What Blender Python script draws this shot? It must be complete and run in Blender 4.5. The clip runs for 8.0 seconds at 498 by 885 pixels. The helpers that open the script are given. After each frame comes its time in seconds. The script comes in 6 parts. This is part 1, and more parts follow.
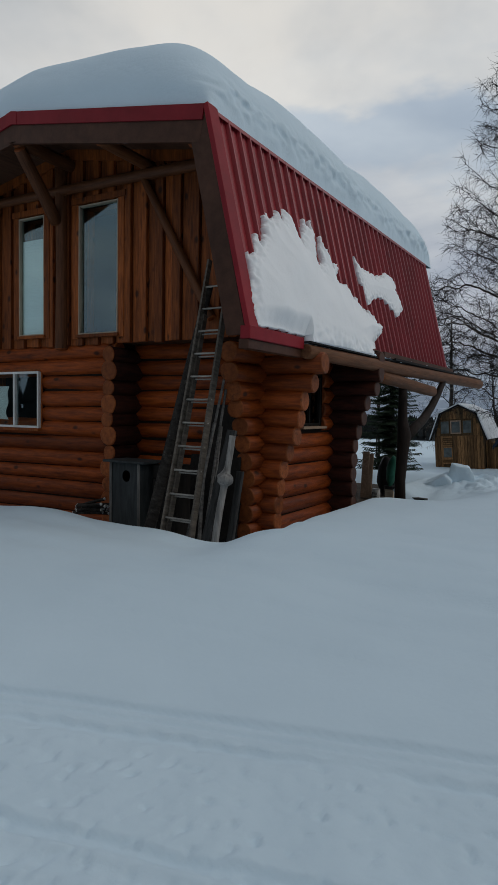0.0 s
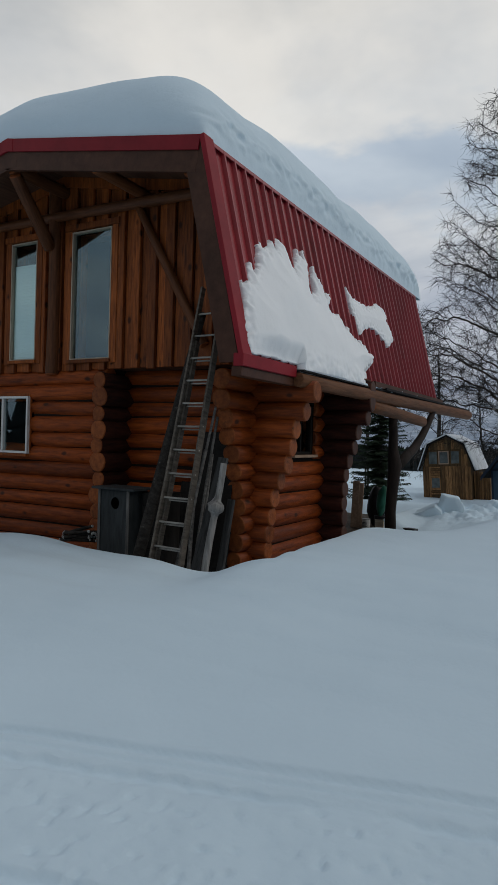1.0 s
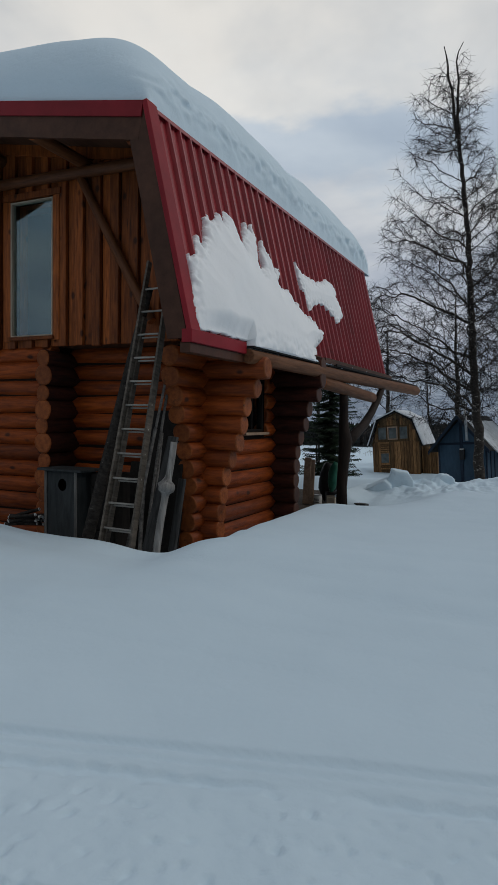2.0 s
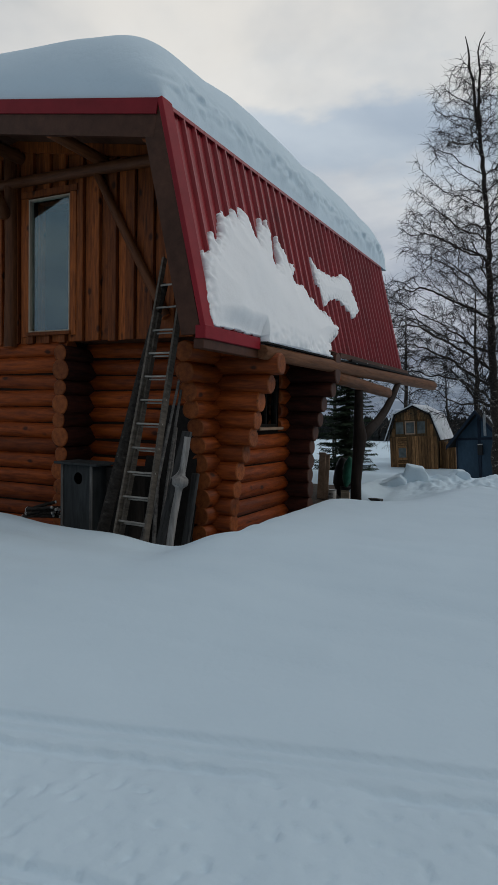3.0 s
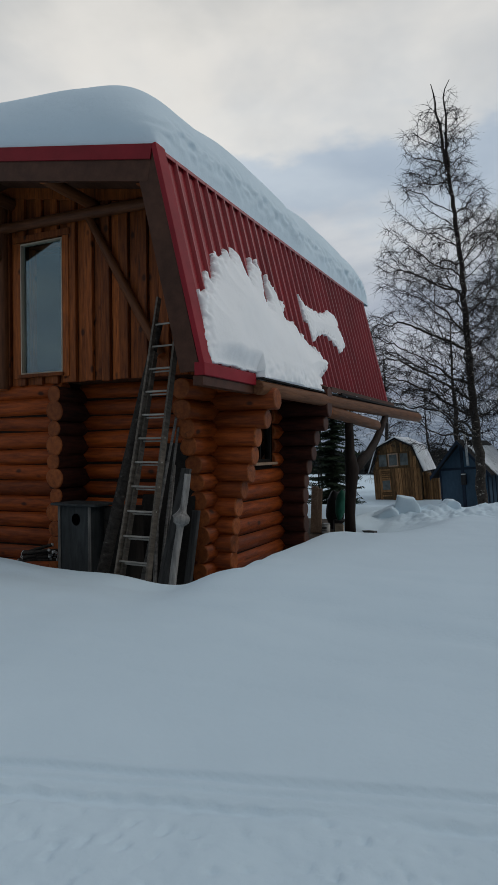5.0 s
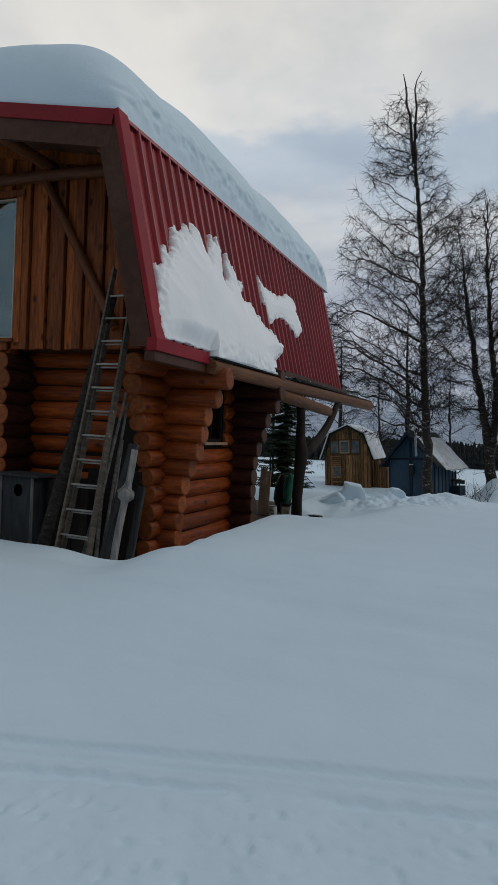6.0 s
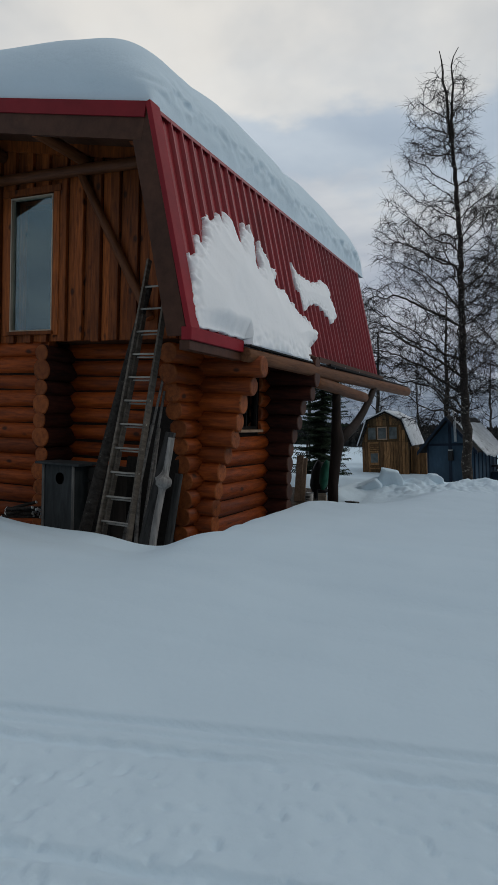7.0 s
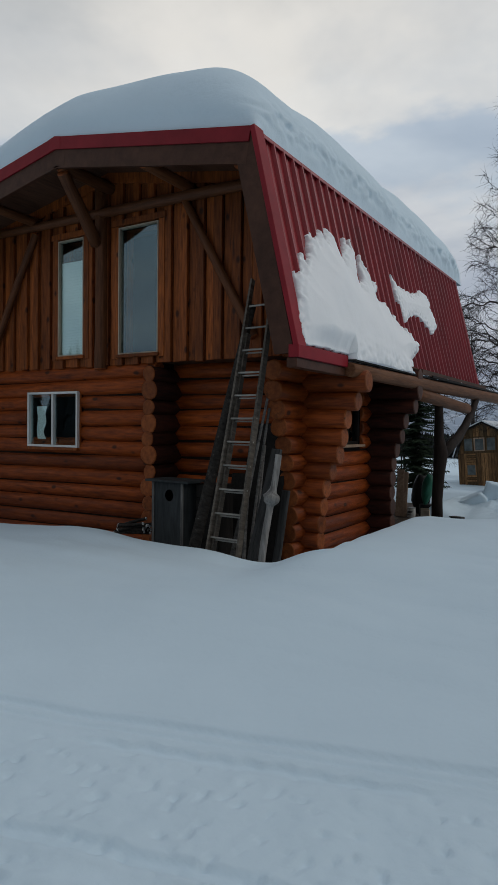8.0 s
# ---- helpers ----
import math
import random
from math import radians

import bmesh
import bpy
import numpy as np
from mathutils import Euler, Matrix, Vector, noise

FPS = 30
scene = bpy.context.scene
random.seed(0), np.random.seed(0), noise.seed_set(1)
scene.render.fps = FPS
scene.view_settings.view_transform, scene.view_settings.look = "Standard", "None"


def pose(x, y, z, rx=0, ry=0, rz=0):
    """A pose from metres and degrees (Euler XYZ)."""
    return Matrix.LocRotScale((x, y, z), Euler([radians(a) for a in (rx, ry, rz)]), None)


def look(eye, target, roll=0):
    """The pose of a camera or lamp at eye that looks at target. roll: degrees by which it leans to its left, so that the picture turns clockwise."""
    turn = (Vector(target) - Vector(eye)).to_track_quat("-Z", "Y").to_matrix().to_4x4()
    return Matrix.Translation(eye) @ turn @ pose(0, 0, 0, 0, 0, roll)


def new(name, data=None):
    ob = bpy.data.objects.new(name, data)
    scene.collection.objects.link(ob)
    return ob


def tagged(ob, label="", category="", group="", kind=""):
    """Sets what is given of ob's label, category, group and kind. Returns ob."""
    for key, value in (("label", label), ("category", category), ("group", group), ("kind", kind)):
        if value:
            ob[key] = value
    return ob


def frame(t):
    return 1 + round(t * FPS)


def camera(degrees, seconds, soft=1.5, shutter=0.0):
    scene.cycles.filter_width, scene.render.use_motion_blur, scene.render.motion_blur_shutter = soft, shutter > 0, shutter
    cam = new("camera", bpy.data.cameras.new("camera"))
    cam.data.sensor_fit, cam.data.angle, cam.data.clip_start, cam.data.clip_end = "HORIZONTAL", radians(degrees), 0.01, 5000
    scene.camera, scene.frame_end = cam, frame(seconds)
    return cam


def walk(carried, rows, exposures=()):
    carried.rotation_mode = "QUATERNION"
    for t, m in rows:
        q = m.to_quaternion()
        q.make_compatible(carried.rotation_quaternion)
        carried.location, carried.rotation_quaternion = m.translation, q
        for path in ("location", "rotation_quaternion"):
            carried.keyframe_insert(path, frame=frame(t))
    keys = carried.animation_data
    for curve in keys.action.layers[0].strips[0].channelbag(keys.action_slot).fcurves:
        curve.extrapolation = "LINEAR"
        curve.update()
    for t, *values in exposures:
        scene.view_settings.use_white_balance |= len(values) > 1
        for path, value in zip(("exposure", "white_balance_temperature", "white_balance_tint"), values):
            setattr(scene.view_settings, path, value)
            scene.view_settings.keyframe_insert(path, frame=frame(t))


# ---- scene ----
import collections
from mathutils import kdtree

cam = camera(42.0, 8.0, soft=0.8)
PATH = [
    (0, (4.588, -6.771, 1.814), (3.573, -5.051, 1.715), 0.9),
    (0.5, (4.547, -6.756, 1.799), (3.505, -5.048, 1.795), 1.7),
    (1, (4.519, -6.737, 1.806), (3.533, -4.996, 1.795), 1.6),
    (1.5, (4.502, -6.701, 1.801), (3.555, -4.939, 1.769), 0.8),
    (2, (4.482, -6.643, 1.8), (3.63, -4.835, 1.725), 0.8),
    (3.5, (4.584, -6.736, 1.837), (3.648, -4.972, 1.736), 1.3),
    (4, (4.518, -6.807, 1.843), (3.56, -5.051, 1.823), 2.0),
    (5.5, (4.333, -6.764, 1.782), (3.549, -4.923, 1.794), -1.0),
    (6, (4.42, -6.749, 1.794), (3.703, -4.882, 1.756), 2.5),
    (6.5, (4.458, -6.697, 1.768), (3.823, -4.802, 1.679), 4.2),
    (7, (4.472, -6.806, 1.784), (3.651, -4.984, 1.705), 1.7),
    (7.5, (4.389, -6.868, 1.809), (3.381, -5.142, 1.764), -0.8),
    (8, (4.266, -6.921, 1.818), (3.211, -5.222, 1.774), 0.6),
]
walk(cam, [(t, look(eye, target, roll)) for t, eye, target, roll in PATH], exposures=((0.0, -0.09), (0.35, -0.01), (0.5, 0.0), (8.0, 0.0)))

# ---- world, sun and exposure ----

SUN_AZ, SUN_EL = radians(72), radians(38)           # a low sun behind thin cloud, off the eave side
BANK_AZ, BANK_EL = radians(-8), radians(40)         # the brightest bank of cloud, beyond the house


def build_world():
    w = bpy.data.worlds.new("overcast_sky")
    scene.world = w
    w.use_nodes = True
    nt = w.node_tree
    N, L = nt.nodes, nt.links
    N.clear()
    out = N.new("ShaderNodeOutputWorld")
    bg = N.new("ShaderNodeBackground")
    sky = N.new("ShaderNodeTexSky")
    sky.sky_type = "NISHITA"
    sky.sun_disc = False
    sky.sun_elevation = SUN_EL
    sky.sun_rotation = SUN_AZ
    sky.dust_density = 2.5
    sky.air_density = 1.0
    dim = N.new("ShaderNodeMix")
    dim.data_type = "RGBA"
    dim.blend_type = "MULTIPLY"
    dim.inputs[0].default_value = 1.0
    dim.inputs[7].default_value = (SKY_GAIN, SKY_GAIN, SKY_GAIN, 1)
    L.new(sky.outputs[0], dim.inputs[6])
    tc = N.new("ShaderNodeTexCoord")
    # clouds lie on a flat layer: divide by the height of the direction
    sep = N.new("ShaderNodeSeparateXYZ")
    L.new(tc.outputs["Generated"], sep.inputs[0])
    hz = N.new("ShaderNodeMath"); hz.operation = "MAXIMUM"; hz.inputs[1].default_value = 0.0
    L.new(sep.outputs[2], hz.inputs[0])
    ha = N.new("ShaderNodeMath"); ha.operation = "ADD"; ha.inputs[1].default_value = 0.16
    L.new(hz.outputs[0], ha.inputs[0])
    dx = N.new("ShaderNodeMath"); dx.operation = "DIVIDE"
    dy = N.new("ShaderNodeMath"); dy.operation = "DIVIDE"
    L.new(sep.outputs[0], dx.inputs[0]); L.new(ha.outputs[0], dx.inputs[1])
    L.new(sep.outputs[1], dy.inputs[0]); L.new(ha.outputs[0], dy.inputs[1])
    com = N.new("ShaderNodeCombineXYZ")
    L.new(dx.outputs[0], com.inputs[0]); L.new(dy.outputs[0], com.inputs[1])

    def cloud(scale, detail, rough, lo, hi, offset):
        mp = N.new("ShaderNodeMapping")
        mp.inputs["Location"].default_value = offset
        L.new(com.outputs[0], mp.inputs[0])
        n = N.new("ShaderNodeTexNoise")
        n.inputs["Scale"].default_value = scale
        n.inputs["Detail"].default_value = detail
        n.inputs["Roughness"].default_value = rough
        n.inputs["Distortion"].default_value = 0.3
        L.new(mp.outputs[0], n.inputs["Vector"])
        r = N.new("ShaderNodeMapRange")
        r.interpolation_type = "SMOOTHSTEP"
        r.inputs[1].default_value, r.inputs[2].default_value = lo, hi
        L.new(n.outputs[0], r.inputs[0])
        return r.outputs[0]

    cover = cloud(*CLOUD_COVER)
    shade = cloud(*CLOUD_SHADE)
    # light and dark sides of the cloud
    col = N.new("ShaderNodeMix"); col.data_type = "RGBA"
    col.inputs[6].default_value = CLOUD_DARK
    col.inputs[7].default_value = CLOUD_LIGHT
    L.new(shade, col.inputs[0])
    # the cloud is thinnest over the lake
    sd = Vector((math.sin(SUN_AZ) * math.cos(SUN_EL), math.cos(SUN_AZ) * math.cos(SUN_EL), math.sin(SUN_EL)))
    dot = N.new("ShaderNodeVectorMath"); dot.operation = "DOT_PRODUCT"
    dot.inputs[1].default_value = (math.sin(BANK_AZ) * math.cos(BANK_EL), math.cos(BANK_AZ) * math.cos(BANK_EL), math.sin(BANK_EL))
    L.new(tc.outputs["Generated"], dot.inputs[0])
    gl = N.new("ShaderNodeMapRange"); gl.interpolation_type = "SMOOTHERSTEP"
    gl.inputs[1].default_value, gl.inputs[2].default_value = 0.0, 0.90
    gl.inputs[3].default_value, gl.inputs[4].default_value = GLOW
    L.new(dot.outputs["Value"], gl.inputs[0])
    # bands of cloud by height, their edges torn by the same drift
    tear = N.new("ShaderNodeTexNoise")
    tear.inputs["Scale"].default_value, tear.inputs["Detail"].default_value, tear.inputs["Roughness"].default_value = 2.6, 5.0, 0.55
    L.new(com.outputs[0], tear.inputs["Vector"])
    shift = N.new("ShaderNodeMapRange")
    shift.inputs[3].default_value, shift.inputs[4].default_value = -0.13, 0.13
    L.new(tear.outputs[0], shift.inputs[0])
    high = N.new("ShaderNodeMath"); high.operation = "ADD"
    west = N.new("ShaderNodeMapRange"); west.interpolation_type = "SMOOTHSTEP"
    west.inputs[1].default_value, west.inputs[2].default_value = -0.72, -0.36
    west.inputs[3].default_value, west.inputs[4].default_value = 0.06, 0.0
    L.new(sep.outputs[0], west.inputs[0])
    drift = N.new("ShaderNodeMath"); drift.operation = "ADD"
    L.new(shift.outputs[0], drift.inputs[0]); L.new(west.outputs[0], drift.inputs[1])
    L.new(sep.outputs[2], high.inputs[0]); L.new(drift.outputs[0], high.inputs[1])
    tone = N.new("ShaderNodeValToRGB")
    ramp = tone.color_ramp
    ramp.interpolation = "EASE"
    for pos, col3 in SKY_BANDS:
        el = ramp.elements.new(pos)
        el.color = (*col3, 1)
    ramp.elements.remove(ramp.elements[0])
    ramp.elements.remove(ramp.elements[len(ramp.elements) - 1])
    L.new(high.outputs[0], tone.inputs[0])
    wash = N.new("ShaderNodeMix"); wash.data_type = "RGBA"; wash.blend_type = "MULTIPLY"
    wash.inputs[0].default_value = 1.0
    L.new(col.outputs[2], wash.inputs[6]); L.new(tone.outputs[0], wash.inputs[7])
    lit = N.new("ShaderNodeVectorMath"); lit.operation = "SCALE"
    L.new(wash.outputs[2], lit.inputs[0]); L.new(gl.outputs[0], lit.inputs[3])
    mix = N.new("ShaderNodeMix"); mix.data_type = "RGBA"
    L.new(cover, mix.inputs[0])
    L.new(dim.outputs[2], mix.inputs[6])
    L.new(lit.outputs[0], mix.inputs[7])
    L.new(mix.outputs[2], bg.inputs[0])
    bg.inputs[1].default_value = SKY_STRENGTH
    L.new(bg.outputs[0], out.inputs[0])
    sun = bpy.data.lights.new("sun", "SUN")
    sun.energy, sun.angle, sun.color = SUN_POWER, radians(34), (1.0, 0.96, 0.9)
    ob = new("sun", sun)
    ob.matrix_world = look(sd * 50, (0, 0, 0))


SKY_GAIN = 0.85
SKY_STRENGTH = 0.1
SUN_POWER = 0.62
CLOUD_COVER = (0.9, 4.0, 0.5, 0.05, 0.30, (0.4, 0.2, 0.0))
CLOUD_SHADE = (1.5, 5.0, 0.55, 0.32, 0.66, (3.1, 1.7, 0.0))
CLOUD_DARK = (7.5, 7.9, 8.4, 1)
CLOUD_LIGHT = (10.4, 10.3, 10.1, 1)
GLOW = (0.72, 1.0)
SKY_BANDS = ((0.02, (0.40, 0.44, 0.53)), (0.20, (0.47, 0.51, 0.58)), (0.29, (0.58, 0.61, 0.65)), (0.345, (0.49, 0.56, 0.64)), (0.405, (0.52, 0.59, 0.67)),
             (0.455, (0.74, 0.74, 0.73)), (0.52, (0.73, 0.72, 0.70)), (0.63, (0.60, 0.60, 0.59)), (0.78, (0.31, 0.37, 0.44)))
build_world()

# ---- materials ----


def surf(name, dark, light, rough=0.7, scale=6.0, stretch=(1, 1, 1), bump=0.15, bump_scale=None, metal=0.0, vary=0.0, wear=None, wear_at=(0.62, 0.72),
         wear_scale=3.0, spec=0.2, island=0.0, dist=0.01, knots=None):
    """Noise between two colours at two scales, fine relief, a change from piece to piece, and stains with a shape of their own."""
    m = bpy.data.materials.new(name)
    m.use_nodes = True
    N, L = m.node_tree.nodes, m.node_tree.links
    b = N["Principled BSDF"]
    b.inputs["Roughness"].default_value = rough
    b.inputs["Metallic"].default_value = metal
    b.inputs["Specular IOR Level"].default_value = spec
    tc = N.new("ShaderNodeTexCoord")
    info = N.new("ShaderNodeObjectInfo")
    off = N.new("ShaderNodeVectorMath"); off.operation = "SCALE"
    off.inputs[0].default_value = (37.0, 61.0, 23.0)
    L.new(info.outputs["Random"], off.inputs[3])
    add = N.new("ShaderNodeVectorMath"); add.operation = "ADD"
    L.new(tc.outputs["Object"], add.inputs[0]); L.new(off.outputs[0], add.inputs[1])
    mp = N.new("ShaderNodeMapping")
    mp.inputs["Scale"].default_value = stretch
    L.new(add.outputs[0], mp.inputs[0])

    def tex(s, det, rg=0.55):
        n = N.new("ShaderNodeTexNoise")
        n.inputs["Scale"].default_value = s
        n.inputs["Detail"].default_value = det
        n.inputs["Roughness"].default_value = rg
        L.new(mp.outputs[0], n.inputs["Vector"])
        return n.outputs[0]

    fine, broad = tex(scale, 7, 0.65), tex(scale * 0.17, 3)
    r = N.new("ShaderNodeMapRange")
    r.inputs[1].default_value, r.inputs[2].default_value = 0.3, 0.7
    L.new(fine, r.inputs[0])
    c = N.new("ShaderNodeMix"); c.data_type = "RGBA"
    c.inputs[6].default_value, c.inputs[7].default_value = (*dark, 1), (*light, 1)
    L.new(r.outputs[0], c.inputs[0])
    last = c.outputs[2]
    hs = N.new("ShaderNodeHueSaturation")
    v = N.new("ShaderNodeMapRange")
    v.inputs[1].default_value, v.inputs[2].default_value = 0.3, 0.7
    v.inputs[3].default_value, v.inputs[4].default_value = 0.82, 1.15
    L.new(broad, v.inputs[0])
    last_v = v.outputs[0]
    if vary or island:
        pv = N.new("ShaderNodeMapRange")
        k = vary or island
        pv.inputs[3].default_value, pv.inputs[4].default_value = 1 - k, 1 + k
        if island:
            geo = N.new("ShaderNodeNewGeometry")
            L.new(geo.outputs["Random Per Island"], pv.inputs[0])
        else:
            L.new(info.outputs["Random"], pv.inputs[0])
        mu = N.new("ShaderNodeMath"); mu.operation = "MULTIPLY"
        L.new(last_v, mu.inputs[0]); L.new(pv.outputs[0], mu.inputs[1])
        last_v = mu.outputs[0]
    L.new(last_v, hs.inputs["Value"])
    L.new(last, hs.inputs["Color"])
    last = hs.outputs[0]
    if wear:
        wn = tex(wear_scale, 6, 0.7)
        wr = N.new("ShaderNodeMapRange")
        wr.inputs[1].default_value, wr.inputs[2].default_value = wear_at
        L.new(wn, wr.inputs[0])
        wc = N.new("ShaderNodeMix"); wc.data_type = "RGBA"
        wc.inputs[7].default_value = (*wear, 1)
        L.new(wr.outputs[0], wc.inputs[0]); L.new(last, wc.inputs[6])
        last = wc.outputs[2]
    if knots:
        # (cells to the metre, size in a cell, squeeze along the grain)
        km = N.new("ShaderNodeMapping")
        km.inputs["Scale"].default_value = knots[2]
        L.new(add.outputs[0], km.inputs[0])
        vo = N.new("ShaderNodeTexVoronoi")
        vo.inputs["Scale"].default_value = knots[0]
        L.new(km.outputs[0], vo.inputs["Vector"])
        kr = N.new("ShaderNodeMapRange")
        kr.inputs[1].default_value, kr.inputs[2].default_value = knots[1] * 0.5, knots[1]
        kr.inputs[3].default_value, kr.inputs[4].default_value = 0.85, 0.0
        L.new(vo.outputs["Distance"], kr.inputs[0])
        kc = N.new("ShaderNodeMix"); kc.data_type = "RGBA"
        kc.inputs[7].default_value = (0.022, 0.008, 0.004, 1)
        L.new(kr.outputs[0], kc.inputs[0]); L.new(last, kc.inputs[6])
        last = kc.outputs[2]
    L.new(last, b.inputs["Base Color"])
    if bump:
        bn = tex(bump_scale or scale * 2.2, 5)
        bp = N.new("ShaderNodeBump")
        bp.inputs["Strength"].default_value = bump
        bp.inputs["Distance"].default_value = dist
        L.new(bn, bp.inputs["Height"])
        L.new(bp.outputs[0], b.inputs["Normal"])
    return m


LOG = surf("stained_log", (0.095, 0.0175, 0.0032), (0.33, 0.068, 0.0098), 0.5, 8, (0.35, 3, 3), 0.45, 15, vary=0.30, wear=(0.034, 0.009, 0.003), wear_at=(0.61, 0.72), wear_scale=3.2, dist=0.016, spec=0.2, knots=(4.0, 0.16, (0.6, 1, 1)))
# Darkened copy of the stained log: recess and eave shade put into the colour.
LOG_SHADED = surf("shade_dark_log", (0.012, 0.004, 0.003), (0.065, 0.016, 0.008), 0.88, 6, (0.5, 3, 3), 0.5, 18, vary=0.2, wear=(0.10, 0.03, 0.012), wear_at=(0.66, 0.74), wear_scale=4)
LOG_END = surf("log_end_grain", (0.14, 0.034, 0.009), (0.31, 0.088, 0.022), 0.55, 16, (1, 1, 1), 0.4, 40, vary=0.3, wear=(0.07, 0.025, 0.01), wear_at=(0.58, 0.7), wear_scale=9)
BOARD = surf("weathered_brown_board", (0.09, 0.022, 0.005), (0.33, 0.088, 0.018), 0.55, 9, (4, 4, 0.35), 0.35, 20, vary=0.38, wear=(0.030, 0.012, 0.006), wear_at=(0.60, 0.72), wear_scale=4, knots=(4.5, 0.17, (1, 1, 0.6)))
TRIM_WOOD = surf("brown_trim_wood", (0.046, 0.018, 0.010), (0.082, 0.034, 0.020), 0.5, 8, (1, 1, 1), 0.2, 22, vary=0.1)
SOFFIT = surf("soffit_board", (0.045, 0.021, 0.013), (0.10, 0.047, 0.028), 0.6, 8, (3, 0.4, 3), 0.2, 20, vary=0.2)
POLE = surf("peeled_pole", (0.060, 0.021, 0.008), (0.155, 0.056, 0.022), 0.5, 8, (0.4, 4, 4), 0.3, 18, vary=0.15)
BEAM = surf("weathered_beam", (0.075, 0.030, 0.013), (0.21, 0.090, 0.042), 0.65, 7, (0.3, 4, 4), 0.4, 16, wear=(0.08, 0.035, 0.016), wear_at=(0.60, 0.75), wear_scale=2)
CHINK = surf("dark_gap", (0.008, 0.004, 0.003), (0.016, 0.009, 0.006), 0.9, 12, bump=0.1)
RED = surf("red_painted_steel", (0.25, 0.016, 0.024), (0.31, 0.023, 0.032), 0.34, 5, (1, 1, 1), 0.03, 30, vary=0.05, wear=(0.14, 0.016, 0.02), wear_at=(0.6, 0.8), wear_scale=1.6, spec=0.5)
RED_TRIM = surf("red_trim_steel", (0.21, 0.009, 0.016), (0.26, 0.013, 0.022), 0.55, 5, (1, 1, 1), 0.03, 30, vary=0.05, spec=0.22)
BARK = surf("dark_bark", (0.012, 0.010, 0.009), (0.060, 0.050, 0.043), 0.9, 9, (1, 1, 1.5), 0.8, 22, wear=(0.24, 0.22, 0.20), wear_at=(0.57, 0.63), wear_scale=6)
TWIG = surf("dark_twig", (0.006, 0.005, 0.005), (0.020, 0.016, 0.015), 0.85, 6, bump=0.0)
POST_BARK = surf("post_wood", (0.010, 0.007, 0.006), (0.034, 0.022, 0.017), 0.8, 7, (2, 2, 0.4), 0.5, 18)
NEEDLE = surf("spruce_needle", (0.010, 0.018, 0.010), (0.035, 0.055, 0.030), 0.8, 5, bump=0.0, island=0.35)
GREY_WOOD = surf("grey_weathered_wood", (0.050, 0.047, 0.044), (0.19, 0.18, 0.168), 0.8, 8, (3, 3, 0.4), 0.4, 20, vary=0.25, wear=(0.05, 0.045, 0.04), wear_at=(0.6, 0.72), wear_scale=4)
LADDER_WOOD = surf("aged_ladder_wood", (0.045, 0.037, 0.030), (0.16, 0.135, 0.11), 0.6, 9, (3, 3, 0.4), 0.3, 20, vary=0.2)
RUNG = surf("worn_rung", (0.17, 0.16, 0.14), (0.36, 0.34, 0.31), 0.45, 12, (0.6, 3, 3), 0.2, 20, vary=0.2)
BARK_POLE = surf("bark_pole", (0.010, 0.008, 0.007), (0.055, 0.048, 0.042), 0.9, 10, (2, 2, 0.6), 1.0, 24, wear=(0.20, 0.19, 0.17), wear_at=(0.63, 0.7), wear_scale=5, dist=0.02)
CABIN_BOARD = surf("honey_board", (0.085, 0.042, 0.018), (0.36, 0.19, 0.080), 0.7, 8, (4, 4, 0.4), 0.3, 18, vary=0.42, wear=(0.07, 0.035, 0.015), wear_at=(0.58, 0.7), wear_scale=3)
# darker copy of the cabin boards, with shadow put into the colour
CABIN_SHADOW = surf("cabin_shadow_board", (0.07, 0.042, 0.020), (0.17, 0.105, 0.050), 0.75, 8, (4, 4, 0.4), 0.3, 18, vary=0.3)
BLUE = surf("slate_blue_paint", (0.026, 0.054, 0.086), (0.042, 0.080, 0.122), 0.6, 6, (1, 1, 0.5), 0.1, 25, vary=0.1)
BLUE_DARK = surf("navy_trim_paint", (0.009, 0.017, 0.032), (0.015, 0.028, 0.050), 0.6, 6, bump=0.1)
DARK_ROOF = surf("dark_roof_edge", (0.010, 0.009, 0.009), (0.026, 0.023, 0.022), 0.8, 8, bump=0.2)
FROST_ROOF = surf("frosted_tin_roof", (0.52, 0.55, 0.58), (0.78, 0.81, 0.84), 0.6, 5, (1, 1, 1), 0.2, 20, wear=(0.24, 0.25, 0.27), wear_at=(0.56, 0.7), wear_scale=3)
WHITE_FRAME = surf("white_vinyl", (0.62, 0.62, 0.60), (0.74, 0.74, 0.72), 0.45, 6, bump=0.03)
CREAM_FRAME = surf("cream_window_trim", (0.34, 0.27, 0.20), (0.48, 0.40, 0.31), 0.55, 8, (2, 2, 0.5), 0.1, 20)
BLIND = surf("white_blind", (0.86, 0.89, 0.85), (0.90, 0.93, 0.89), 0.8, 3, (1, 1, 1), 0.05, 20)
ROOM = surf("unlit_room_backing", (0.020, 0.020, 0.022), (0.035, 0.035, 0.038), 0.9, 3, bump=0.0)
STEEL = surf("galvanised_steel", (0.30, 0.31, 0.32), (0.48, 0.49, 0.50), 0.4, 10, metal=0.8, bump=0.05)
BLACK = surf("black_plastic", (0.012, 0.012, 0.013), (0.028, 0.028, 0.03), 0.5, 8, bump=0.05)
GREEN = surf("green_tarp", (0.012, 0.085, 0.055), (0.030, 0.150, 0.100), 0.5, 6, bump=0.3, bump_scale=9)
CARDBOARD = surf("pale_cardboard", (0.30, 0.25, 0.19), (0.48, 0.42, 0.33), 0.8, 7, bump=0.1)
